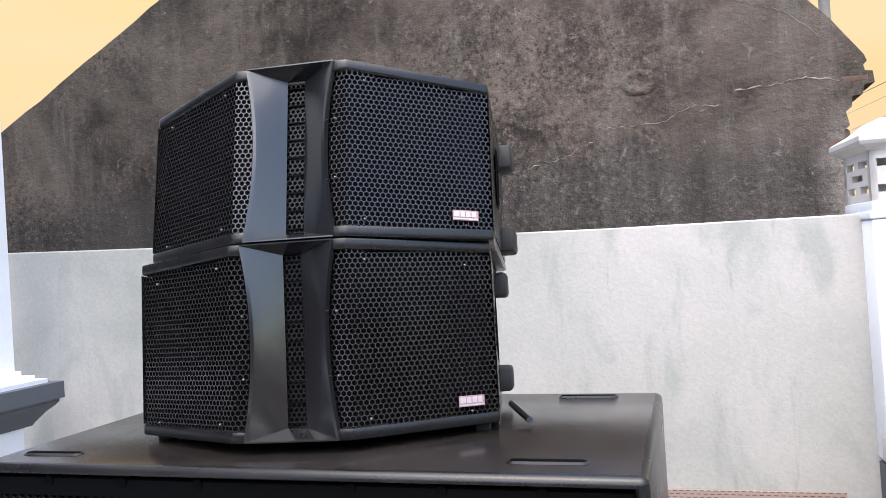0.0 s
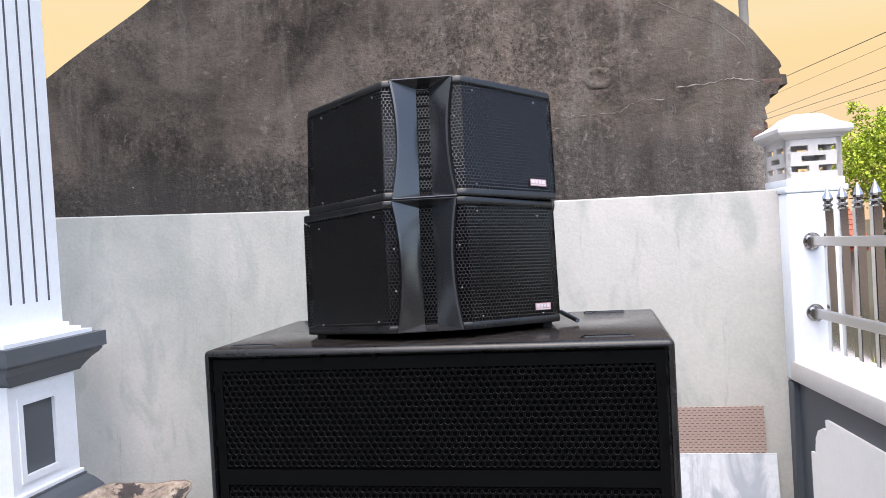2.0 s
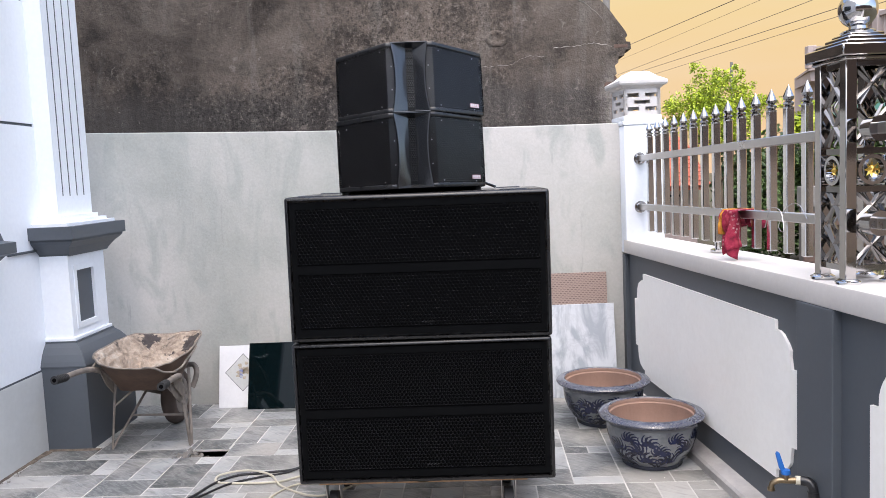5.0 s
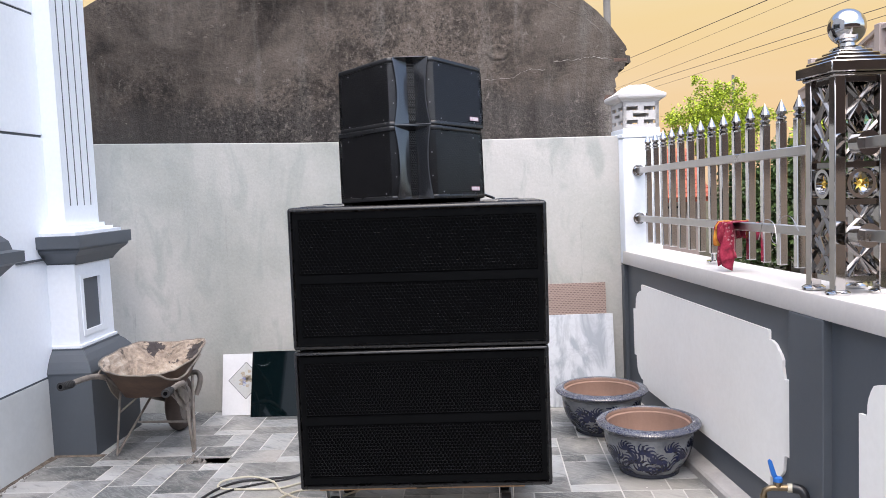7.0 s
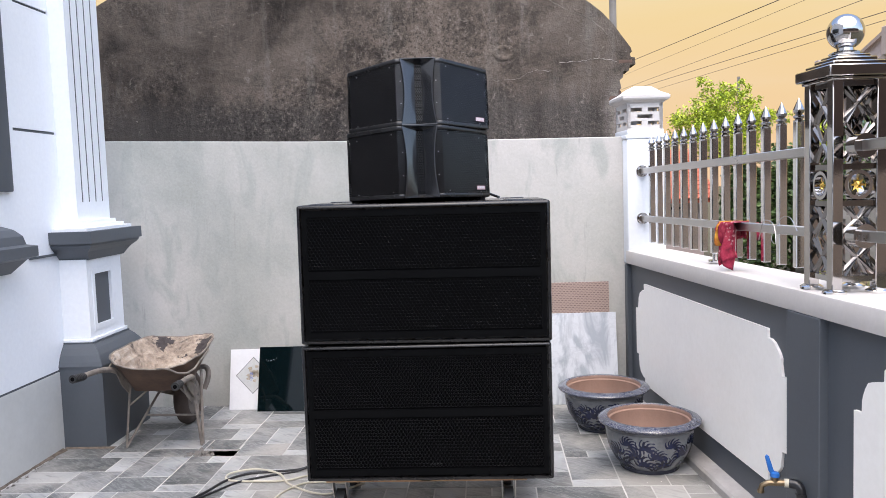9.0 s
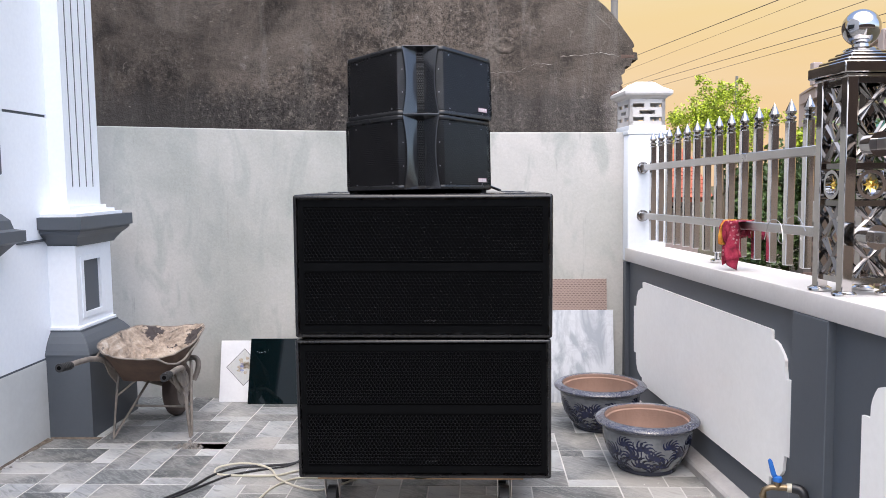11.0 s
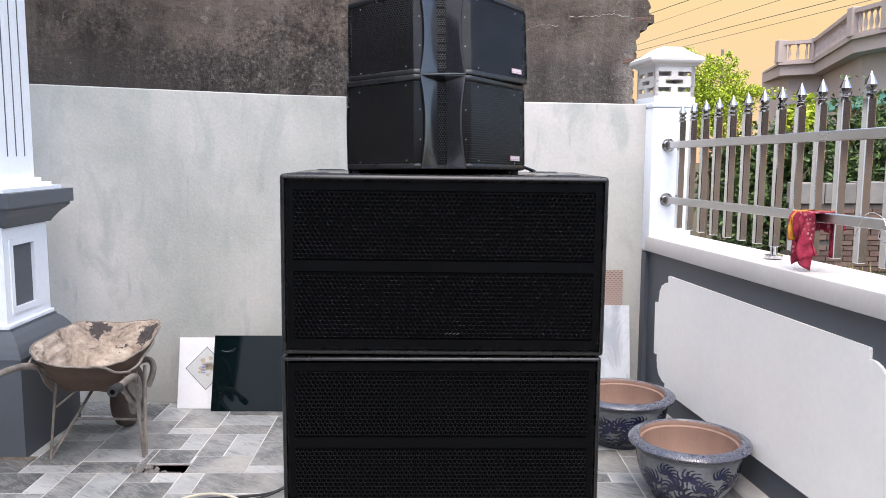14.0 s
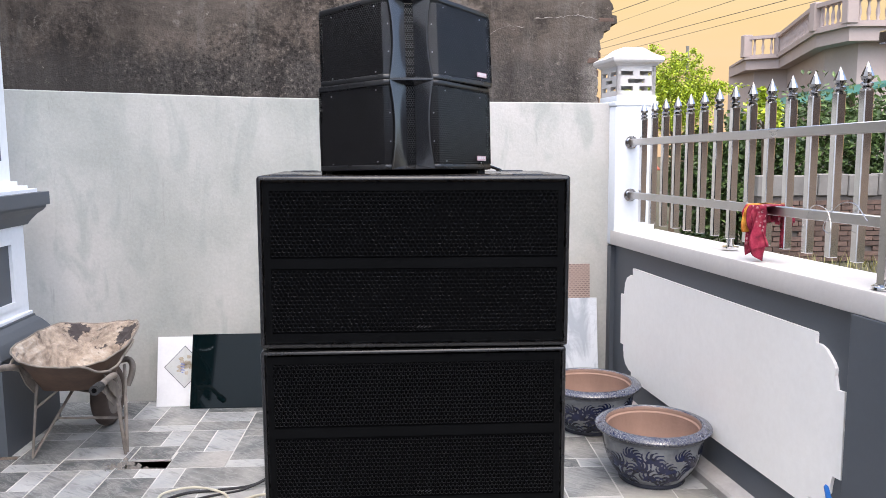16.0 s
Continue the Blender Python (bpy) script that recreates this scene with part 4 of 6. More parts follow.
bm = bm_tube([(-0.002, -0.072, 0.0), (-0.008, -0.098, 0.0), (-0.016, -0.128, -0.001), (-0.022, -0.150, -0.012), (-0.023, -0.154, -0.034)], [0.0125, 0.0125, 0.011, 0.010, 0.0115], 12)
bm_tube([(-0.010, -0.105, 0.0), (-0.010, -0.105, 0.024)], 0.0125, 12, bm)
bm_tube([(-0.023, -0.154, -0.030), (-0.023, -0.154, -0.040)], 0.0135, 12, bm)
part("body", bm, BRASS, tap, smooth=True)
lever = part("lever", bm_prism([(-0.100, 0.036), (-0.110, 0.050), (-0.128, 0.105), (-0.136, 0.112), (-0.143, 0.104), (-0.130, 0.050), (-0.122, 0.036)], -0.0145, -0.0065, "x", bevel=0.002), BLUEPL, tap, "blue lever handle", True)
part("lever_hub", bm_lathe([(0, 0.024), (0.017, 0.024), (0.018, 0.030), (0.016, 0.040), (0.008, 0.043), (0, 0.043)], 16, at=(-0.010, -0.105, 0)), BLUEPL, lever, "", True)

# ---- subwoofers ----
def hex_sheet(w, hgt, pitch, wall, keep, place, lip=0.0004):
    """A sheet of hexagonal holes: each cell a ring of six flat strips."""
    R = pitch / math.sqrt(3)
    r = R - wall / math.sqrt(3)
    vs, fs = [], []
    rows = int(hgt / (1.5 * R)) + 2
    cols = int(w / pitch) + 2
    for j in range(rows):
        for i in range(cols):
            cx = -w / 2 + i * pitch + (pitch / 2 if j % 2 else 0)
            cz = j * 1.5 * R
            if not keep(cx, cz):
                continue
            b = len(vs)
            for q in (R, r):
                for k in range(6):
                    a = math.pi / 6 + k * math.pi / 3
                    vs.append(place(cx + q * math.cos(a), cz + q * math.sin(a), 0.0))
            for k in range(6):
                fs.append((b + k, b + (k + 1) % 6, b + 6 + (k + 1) % 6, b + 6 + k))
            c = len(vs)
            for k in range(6):
                a = math.pi / 6 + k * math.pi / 3
                vs.append(place(cx + (r - lip) * math.cos(a), cz + (r - lip) * math.sin(a), 0.0028))
            for k in range(6):
                fs.append((b + 6 + k, b + 6 + (k + 1) % 6, c + (k + 1) % 6, c + k))
    return vs, fs


def subwoofer(m, label):
    W, H, D = 1.080, 0.602, 0.615
    s = thing("subwoofer", m, label, "speaker", "stack of subwoofers")
    t = 0.0155
    # shell with an open front; slots sunk in the lid
    bm = bmesh.new()
    bm_box(-W / 2, W / 2, 0, D, 0, H, 0.012, 3, bm)
    bmesh.ops.recalc_face_normals(bm, faces=bm.faces)
    front = max((f for f in bm.faces if f.normal.y < -0.99), key=lambda f: f.calc_area())
    bmesh.ops.inset_region(bm, faces=[front], thickness=0.003, depth=0.0)
    ex = bmesh.ops.extrude_face_region(bm, geom=[front])
    bmesh.ops.delete(bm, geom=[front], context="FACES_ONLY")
    bmesh.ops.translate(bm, verts=[v for v in ex["geom"] if isinstance(v, bmesh.types.BMVert)], vec=(0, 0.03, 0))
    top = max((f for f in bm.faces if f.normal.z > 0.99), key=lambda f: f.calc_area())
    # top face gets the lighter colour that holds dust and painted sheen
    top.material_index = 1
    part("cabinet", bm, BLACKBOX, s, "black textured paint", True).data.materials.append(DUSTSHEENLID)
    for x in (-0.44, 0.40):
        for y in (0.065, 0.565):
            bm = bmesh.new()
            out, inn = [], []
            for k in range(20):
                a = 2 * math.pi * k / 20
                ox = math.copysign(0.046, math.cos(a))
                out.append((x + ox + 0.013 * math.cos(a), y + 0.013 * math.sin(a)))
                inn.append((x + ox + 0.008 * math.cos(a), y + 0.008 * math.sin(a)))
            a = [bm.verts.new((*p, H + 0.0005)) for p in out]
            b = [bm.verts.new((*p, H + 0.0035)) for p in inn]
            c = [bm.verts.new((*p, H + 0.0008)) for p in inn]
            for u, v in ((a, b), (b, c)):
                for k in range(20):
                    bm.faces.new((u[k], u[(k + 1) % 20], v[(k + 1) % 20], v[k]))
            slot = part("stacking_slot", bm, BLACKBOX, s, "stacking slot", True)
            bm = bmesh.new()
            bm.faces.new([bm.verts.new((*p, H + 0.0012)) for p in inn])
            part("slot_floor", bm, FOAM, slot)
    # grille: plain margin, cross bar, two fields of hexagonal holes
    gw, gz0, gz1, gy = W / 2 - t - 0.005, t + 0.008, H - t - 0.008, 0.010
    bm = bmesh.new()
    mx, mz = 0.021, 0.028
    zb0, zb1 = H / 2 - 0.020, H / 2 + 0.016
    for x0, x1, z0, z1 in ((-gw, -gw + mx, gz0, gz1), (gw - mx, gw, gz0, gz1), (-gw + mx, gw - mx, gz0, gz0 + mz), (-gw + mx, gw - mx, gz1 - mz, gz1), (-gw + mx, gw - mx, zb0, zb1)):
        bm_box(x0, x1, gy, gy + 0.003, z0, z1, bm=bm)
    g = part("grille", bm, SUBGRILLE, s, "black perforated steel grille")
    for z0, z1 in ((gz0 + mz, zb0), (zb1, gz1 - mz)):
        ww, hh = 2 * (gw - mx), z1 - z0
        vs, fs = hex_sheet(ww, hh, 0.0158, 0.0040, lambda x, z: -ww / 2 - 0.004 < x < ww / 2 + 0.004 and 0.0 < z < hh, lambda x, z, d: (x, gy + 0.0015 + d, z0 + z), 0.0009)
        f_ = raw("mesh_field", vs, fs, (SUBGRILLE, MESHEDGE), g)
        # hole walls take the lighter colour, a painted glint along each rim
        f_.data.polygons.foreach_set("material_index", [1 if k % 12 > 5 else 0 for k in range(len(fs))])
    part("foam", bm_box(-gw, gw, 0.021, 0.026, gz0, gz1), FOAM, s, "black foam behind the grille")
    # notched fixings round the grille's edge
    fx = bm_tube([(0, -0.002, 0), (0, 0.002, 0)], 0.0085, 12)
    fx_me = bpy.data.meshes.new("fixing")
    fx.to_mesh(fx_me)
    fx.free()
    fx_me.materials.append(FOAM)
    spots = [(x, z) for x in (-0.40, -0.26, -0.125, 0.125, 0.26, 0.40) for z in (gz0 + 0.004, gz1 - 0.004)]
    spots += [(x, z) for z in (0.09, 0.22, 0.38, 0.51) for x in (-gw + 0.004, gw - 0.004)]
    for x, z in spots:
        f = new("fixing", fx_me)
        f.parent, f.location = s, (x, gy, z)
    # small silver mark as a row of slanted bars
    bm = bmesh.new()
    for k in range(4):
        x = 0.03 + (k - 1.5) * 0.013
        bm.faces.new([bm.verts.new(p) for p in ((x - 0.006, gy - 0.002, 0.070), (x - 0.004, gy - 0.002, 0.070), (x + 0.006, gy - 0.002, 0.077), (x + 0.004, gy - 0.002, 0.077))])
    part("badge", bm, SCREW, s, "small silver slanted bars")
    return s


SUBX = -0.236
subwoofer(pose(SUBX - 0.004, 1.446, 0.203, 0, 0, 0.0), "wide black double subwoofer with hex-mesh grille, lower of two")
subwoofer(pose(SUBX, 1.440, 0.811, 0, 0.35, 0.2), "wide black double subwoofer with hex-mesh grille, upper of two")

# ---- dolly under the stack ----
dolly = thing("dolly", pose(SUBX - 0.02, 1.46, 0), "low wooden dolly on swivel casters under the subwoofers", "dolly")
for x in (-0.40, 0.02):
    part("board", bm_box(x - 0.05, x + 0.42, 0.03, 0.52, 0.183, 0.202, 0.003), WOOD, dolly, smooth=True)
for x in (-0.40, 0.36):
    for y in (0.09, 0.46):
        part("caster_plate", bm_box(x - 0.04, x + 0.04, y - 0.035, y + 0.035, 0.175, 0.184), STEELDULL, dolly)
        bm = bmesh.new()
        for s in (-1, 1):
            bm_prism([(y - 0.03, 0.175), (y + 0.03, 0.175), (y + 0.045, 0.065), (y + 0.02, 0.055)], x + s * 0.030 - 0.002, x + s * 0.030 + 0.002, "x", bm)
        part("caster_fork", bm, STEELDULL, dolly)
        part("caster_wheel", bm_tube([(x - 0.02, y + 0.02, 0.062), (x + 0.02, y + 0.02, 0.062)], 0.062, 24), RUBBER, dolly, "black rubber wheel", True)

# ---- array tops ----
def array_top(m, label, taper, H=0.316):
    """Two-way cabinet: bowed hex-mesh wings either side of a flared horn."""
    s = thing("array_speaker", m, label, "speaker", "pair of array speakers")
    RX, OX, OY, D = 0.098, 0.316, 0.128, 0.443

    def zt(y):
        return H - min(max(0.0, y), OY + 0.06) * taper - max(0.0, y - OY - 0.06) * 0.08

    def zb(y):
        return min(max(0.0, y), OY) * 0.04
    # lid and base plates follow the bowed front
    plan = [(-OX, OY), (-RX, 0), (-0.074, 0.0), (-0.066, 0.058), (0.066, 0.058), (0.074, 0.0), (RX, 0), (OX, OY), (OX - 0.005, OY + 0.06), (0.297, D), (-0.297, D), (-OX + 0.005, OY + 0.06)]
    th = 0.019
    for name, f, sign in (("lid", zt, -1), ("base", zb, 1)):
        bm = bmesh.new()
        a = [bm.verts.new((x, y, f(y))) for x, y in plan]
        b = [bm.verts.new((x, y, f(y) + sign * th)) for x, y in plan]
        n = len(plan)
        faces = [bm.faces.new(a), bm.faces.new(b[::-1])] + [bm.faces.new((a[i], b[i], b[(i + 1) % n], a[(i + 1) % n])) for i in range(n)]
        bmesh.ops.recalc_face_normals(bm, faces=faces)
        bmesh.ops.bevel(bm, geom=[e for e in bm.edges], offset=0.004, segments=2, affect="EDGES", profile=0.5)
        part(name, bm, BLACKBOX, s, "black textured plate", True)
    # sloping plates close the horn mouth above and below
    TX, TY, SQ = 0.0155, 0.030, 0.90
    for sg in (-1, 1):
        zo, zi = H / 2 + sg * (H / 2 - 0.003), H / 2 + sg * (H / 2 - 0.004) * SQ
        bm = bmesh.new()
        a = [bm.verts.new(p) for p in ((-0.077, -0.003, zo), (0.077, -0.003, zo), (TX, TY, zi), (-TX, TY, zi))]
        b = [bm.verts.new(p) for p in ((-0.077, -0.003, zo + sg * 0.002), (0.077, -0.003, zo + sg * 0.002), (0.066, 0.062, zo + sg * 0.002), (-0.066, 0.062, zo + sg * 0.002))]
        bm.faces.new(a)
        bm.faces.new(b)
        for k in range(4):
            bm.faces.new((a[k], a[(k + 1) % 4], b[(k + 1) % 4], b[k]))
        part("horn_cover", bm, SATIN, s, "satin sloping horn plate")
    # side, back
    bm = bmesh.new()
    walls = plan[7:] + [plan[0]]
    for (x0, y0), (x1, y1) in zip(walls, walls[1:]):
        q = [bm.verts.new(p) for p in ((x0, y0, zb(y0) + th), (x1, y1, zb(y1) + th), (x1, y1, zt(y1) - th), (x0, y0, zt(y0) - th))]
        bm.faces.new(q)
    part("carcass", bm, BLACKBOX, s, "black textured sides")
    for sg in (-1, 1):
        # oval grip in the side
        dx, dy = (0.297 - (OX - 0.005)), D - OY - 0.06
        ln = math.hypot(dx, dy)
        bm = bmesh.new()
        outer, inner = [], []
        for k in range(24):
            a = 2 * math.pi * k / 24
            along, up = 0.07 + 0.035 * math.cos(a), H / 2 + 0.062 * math.sin(a)
            px, py = (OX - 0.005) + dx * along / ln, OY + 0.06 + dy * along / ln
            outer.append(bm.verts.new((sg * (px + 0.003), py, up)))
            along, up = 0.07 + 0.026 * math.cos(a), H / 2 + 0.053 * math.sin(a)
            px, py = (OX - 0.005) + dx * along / ln, OY + 0.06 + dy * along / ln
            inner.append(bm.verts.new((sg * (px + 0.001), py, up)))
        for k in range(24):
            bm.faces.new((outer[k], outer[(k + 1) % 24], inner[(k + 1) % 24], inner[k]))
        bm.faces.new(inner)
        part("side_grip", bm, FOAM, s, "dark oval hand grip", True)
        # rubber buffers at the rear corners
        for z in (0.035, H - 0.095) if sg > 0 else ():
            part("buffer", bm_box(sg * 0.305 - 0.02, sg * 0.305 + 0.02, 0.373, 0.435, z, z + 0.050, 0.008), RUBBER, s, "dark rubber buffer block", True)
        for y in (0.155, 0.395):
            xf = sg * (0.285 if y < 0.2 else 0.27)
            part("foot", bm_box(xf - 0.012, xf + 0.012, y - 0.012, y + 0.012, -0.012, 0.02, 0.002, 1), RUBBER, s, "small black rigging foot")
        # baffle behind the mesh
        bm = bmesh.new()
        q = [(sg * (OX - 0.012), OY + 0.016), (sg * RX, 0.018), (sg * 0.062, 0.020)]
        for (x0, y0), (x1, y1) in zip(q, q[1:]):
            bm.faces.new([bm.verts.new(p) for p in ((x0, y0, 0.012), (x1, y1, 0.012), (x1, y1, H - 0.014), (x0, y0, H - 0.014 - 0.12 * taper))])
        part("foam", bm, WINGFOAM, s, "black foam behind the mesh")

        # mesh wing: flat strip by the horn, then the long face, then the turned edge
        L1 = RX - 0.052
        L2 = math.hypot(OX - RX, OY)

        def spot(q, z, d, sg=sg, L1=L1, L2=L2):
            if q < L1:
                x, y = 0.052 + q, 0.008 * (1 - q / L1)
            else:
                f = min(1.0, (q - L1) / L2)
                x, y = RX + (OX - RX) * f, OY * f
                if q - L1 > L2:
                    y += (q - L1 - L2)
                    x -= 0.15 * (q - L1 - L2)
            return (sg * x, y + 0.004 + d, z)

        def inside(q, z):
            zz = z + 0.016
            k = (zz - H / 2) / (H / 2)
            edge = 0.012 + 0.017 * k * k
            f = max(0.0, q - L1) / L2
            return edge < q + 0.0 < L1 + L2 + 0.026 and 0.018 < zz < H - 0.020 - 0.130 * taper * min(1.0, f)
        tot = L1 + L2 + 0.03
        vs, fs = hex_sheet(tot, H, 0.0092, 0.0014, lambda c, z: inside(c + tot / 2, z), lambda c, z, d: spot(c + tot / 2, z + 0.016, d))
        gr = raw("mesh_wing", vs, fs, GRILLE, s, "black hexagonal steel mesh")
        # curved lip between mesh and horn, and the horn plate
        n = 16
        lip, mid, thr = [], [], []
        bm = bmesh.new()
        for i in range(n + 1):
            z = 0.003 + (H - 0.007) * i / n
            k = (z - H / 2) / (H / 2)
            xe = 0.0595 + 0.0165 * k * k
            lip.append((bm.verts.new((sg * (xe + 0.006), 0.004, z)), bm.verts.new((sg * (xe + 0.002), -0.004, z)), bm.verts.new((sg * (xe - 0.003), -0.002, z))))
        for a, b in zip(lip, lip[1:]):
            for j in range(2):
                bm.faces.new((a[j], b[j], b[j + 1], a[j + 1]))
        part("horn_lip", bm, SATIN, s, "satin curved lip", True)
        bm = bmesh.new()
        rows = []
        for i in range(n + 1):
            z = 0.003 + (H - 0.007) * i / n
            k = (z - H / 2) / (H / 2)
            xe = 0.0565 + 0.0165 * k * k
            rows.append([bm.verts.new((sg * (xe + (TX - xe) * t), -0.002 + (TY + 0.002) * t ** 1.05, H / 2 + (z - H / 2) * (1 - (1 - SQ) * t))) for t in (0, 0.33, 0.66, 1.0)])
        for a, b in zip(rows, rows[1:]):
            for j in range(3):
                bm.faces.new((a[j], b[j], b[j + 1], a[j + 1]))
        part("horn_plate", bm, SATIN, s, "satin black horn flare", True)
        for q, z in ((L1 * 0.3 + 0.012, 0.10), (L1 * 0.3 + 0.012, 0.20), (L1 + 0.03, 0.030), (L1 + 0.03, H - 0.036), (L1 + L2 - 0.05, 0.028), (L1 + L2 - 0.05, H - 0.048)):
            x, y, zz = spot(q, z, -0.003)
            part("screw", bm_lathe([(0, 0.0030), (0.0015, 0.0020), (0.0025, 0), (0.0025, -0.003)], 10, at=(0, 0, 0)), SCREW, s).matrix_basis = Matrix.Translation((x, y, zz)) @ Matrix.Rotation(radians(90), 4, "X")
    # throat: slats with mesh behind
    th_ = part("throat_back", bm_box(-0.024, 0.024, 0.060, 0.064, 0.012, H - 0.02), WINGFOAM, s, "dark horn throat")
    for k in range(9):
        z = 0.026 + k * (H - 0.056) / 8
        part("slat", bm_box(-0.0165, 0.0165, 0.031, 0.042, z - 0.0011, z + 0.0011), SUBGRILLE, th_)
    vs, fs = hex_sheet(0.05, H - 0.05, 0.0086, 0.0014, lambda x, z: abs(x) < 0.022, lambda x, z, d: (x, 0.036 + d, z + 0.024))
    raw("throat_mesh", vs, fs, MESHEDGE, th_)
    # badge low on one wing
    bm = bmesh.new()
    L2x = (OX - RX)
    f0, f1 = 0.715, 0.895

    def on(f, z, d):
        return (RX + L2x * f, OY * f - d, z)
    q0, q1 = 0.036, 0.053

    def plate(fa, fb, za, zb_, d, material, name, par, lab=""):
        bm = bmesh.new()
        a = [bm.verts.new(on(f, z, d)) for f, z in ((fa, za), (fb, za), (fb, zb_), (fa, zb_))]
        b = [bm.verts.new(on(f, z, -0.002)) for f, z in ((fa, za), (fb, za), (fb, zb_), (fa, zb_))]
        bm.faces.new(a)
        for k in range(4):
            bm.faces.new((a[k], b[k], b[(k + 1) % 4], a[(k + 1) % 4]))
        return part(name, bm, material, par, lab)
    bd = plate(f0, f1, q0, q1, 0.0030, LOGO_R, "badge", s, "small pinkish badge with silver bars")
    plate(f0 + 0.006, f1 - 0.006, q0 + 0.0013, q0 + 0.0036, 0.0036, LOGO_T, "badge_line", bd)
    plate(f0 + 0.010, f0 + 0.048, q0 + 0.0055, q1 - 0.0020, 0.0042, LOGO_T, "badge_mark", bd)
    for k in range(3):
        plate(f0 + 0.056 + k * 0.039, f0 + 0.087 + k * 0.039, q0 + 0.0055, q1 - 0.0020, 0.0042, LOGO_T, "badge_mark", bd)
    return s


array_top(pose(-0.235, 1.524, 1.432, -5.0, 0, 9.0), "black array speaker with hex mesh wings, on the subwoofer", 0.076)
array_top(pose(-0.2385, 1.558, 1.748, -11.0, 0, 6.0), "black array speaker with hex mesh wings, tilted back on another", 0.128, 0.302)
rod = tube("steel_rod", [(0.055, 1.80, 1.438), (0.098, 1.742, 1.421)], 0.006, CHROME, None, "", 10)
tagged(rod, "short chrome rod lying on the subwoofer lid", "rod")


# ---- wheelbarrow ----
def wheelbarrow():
    w = thing("wheelbarrow", pose(-1.93, 2.75, 0), "rusty mud-caked wheelbarrow with upturned dusty tray", "wheelbarrow")
    o = Vector((-1.93, 2.75, 0))
    TOP = [Vector(p) - o for p in ((-2.164, 2.37, 0.578), (-1.618, 2.38, 0.543), (-1.722, 3.16, 0.574), (-2.205, 3.14, 0.560))]
    LOW = [Vector(p) - o for p in ((-2.10, 2.58, 0.335), (-1.755, 2.60, 0.335), (-1.82, 2.92, 0.325), (-2.06, 2.92, 0.325))]

    def bil(c, s, t):
        return (c[0] * (1 - s) + c[1] * s) * (1 - t) + (c[3] * (1 - s) + c[2] * s) * t
    n = 150
    dent = [0.010 * noise.noise(Vector((math.cos(a) * 4, math.sin(a) * 4, 7))) for a in [2 * math.pi * i / n for i in range(n)]]

    def ringpt(a, k, i):
        c, s = math.cos(a), math.sin(a)
        e = 0.58
        x = math.copysign(abs(c) ** e, c)
        y = math.copysign(abs(s) ** e, s)
        p = bil(LOW, 0.5 + 0.5 * x, 0.5 + 0.5 * y).lerp(bil(TOP, 0.5 + 0.5 * x, 0.5 + 0.5 * y), k ** 0.85)
        # the near lip sags between its corners, the far lip waves
        if y < 0:
            p.z -= 0.045 * k * (1 - abs(x) ** 2.5) * (-y)
            p.y -= 0.015 * k * (1 - abs(x) ** 2) * (-y)
        else:
            p.z -= 0.016 * k * math.sin((x + 0.6) * 2.6) * y
        p.z += dent[i] * k
        return p
    levels = [k / 38 for k in range(39)]
    for name, inset, material, label in (("tray", 0.0, RUST, "rusty brown pressed-steel tray"), ("tray_lining", 0.006, MUD, "tray inside caked with dried cement")):
        bm = bmesh.new()
        rings = []
        for k in levels:
            cen = sum((ringpt(2 * math.pi * i / n, k, i) for i in range(n)), Vector()) / n
            ring_ = []
            for i in range(n):
                p = ringpt(2 * math.pi * i / n, k, i)
                d = cen - p
                d.z = 0
                crust = 0.0
                if inset and k < 0.98:
                    crust = max(0.0, 0.013 * noise.fractal(p * 30, 1.0, 2.0, 3) + 0.007 * noise.noise(p * 9) + 0.003)
                p = p + d.normalized() * (inset + crust) + Vector((0, 0, (inset + crust) * (1 - k)))
                ring_.append(bm.verts.new(p))
            rings.append(ring_)
        for a, b in zip(rings, rings[1:]):
            for i in range(n):
                bm.faces.new((a[i], a[(i + 1) % n], b[(i + 1) % n], b[i]))
        bm.faces.new(rings[0][::-1])
        part(name, bm, material, w, label, True)
    lip = [ringpt(2 * math.pi * i / n, 1.0, i) for i in range(n)]
    bm = bm_tube(lip + [lip[0], lip[1]], 0.0045, 8, cap=False)
    part("rolled_lip", bm, TUBE, w, "rolled lip", True)

    def q(*p):
        return tuple(Vector(p) - o)
    for side_, tip, a, b, c in ((-1, (-2.150, 2.09, 0.533), (-2.115, 2.42, 0.505), (-2.06, 2.66, 0.36), (-1.985, 3.06, 0.19)), (1, (-1.632, 2.15, 0.468), (-1.665, 2.46, 0.445), (-1.745, 2.68, 0.35), (-1.865, 3.06, 0.19))):
        tube("handle", [q(*tip), q(*a), q(*b), q(*c)], 0.0155, TUBE, w, "bent steel handle tube", 12, 6)
        t, a_ = Vector(tip), Vector(a)
        d = (a_ - t).normalized()
        bm = bmesh.new()
        for k in range(7):
            bm_tube([Vector(q(*(t - d * 0.012 + d * (k * 0.013)))), Vector(q(*(t - d * 0.012 + d * (k * 0.013 + 0.009))))], 0.0225, 14, bm)
        bm_tube([Vector(q(*(t - d * 0.01))), Vector(q(*(t + d * 0.085)))], 0.0205, 14, bm)
        part("grip", bm, RUBBER, w, "ribbed black rubber grip", True)
        end = bm_tube([Vector(q(*(t - d * 0.0135))), Vector(q(*(t - d * 0.0125)))], 0.011, 12)
        part("grip_bore", end, FOAM, w)
    tube("brace", [q(-2.120, 2.50, 0.552), q(-2.122, 2.43, 0.520), q(-2.112, 2.41, 0.500), q(-2.108, 2.42, 0.492)], 0.006, TUBE, w, "welded rod brace", 8, 4)
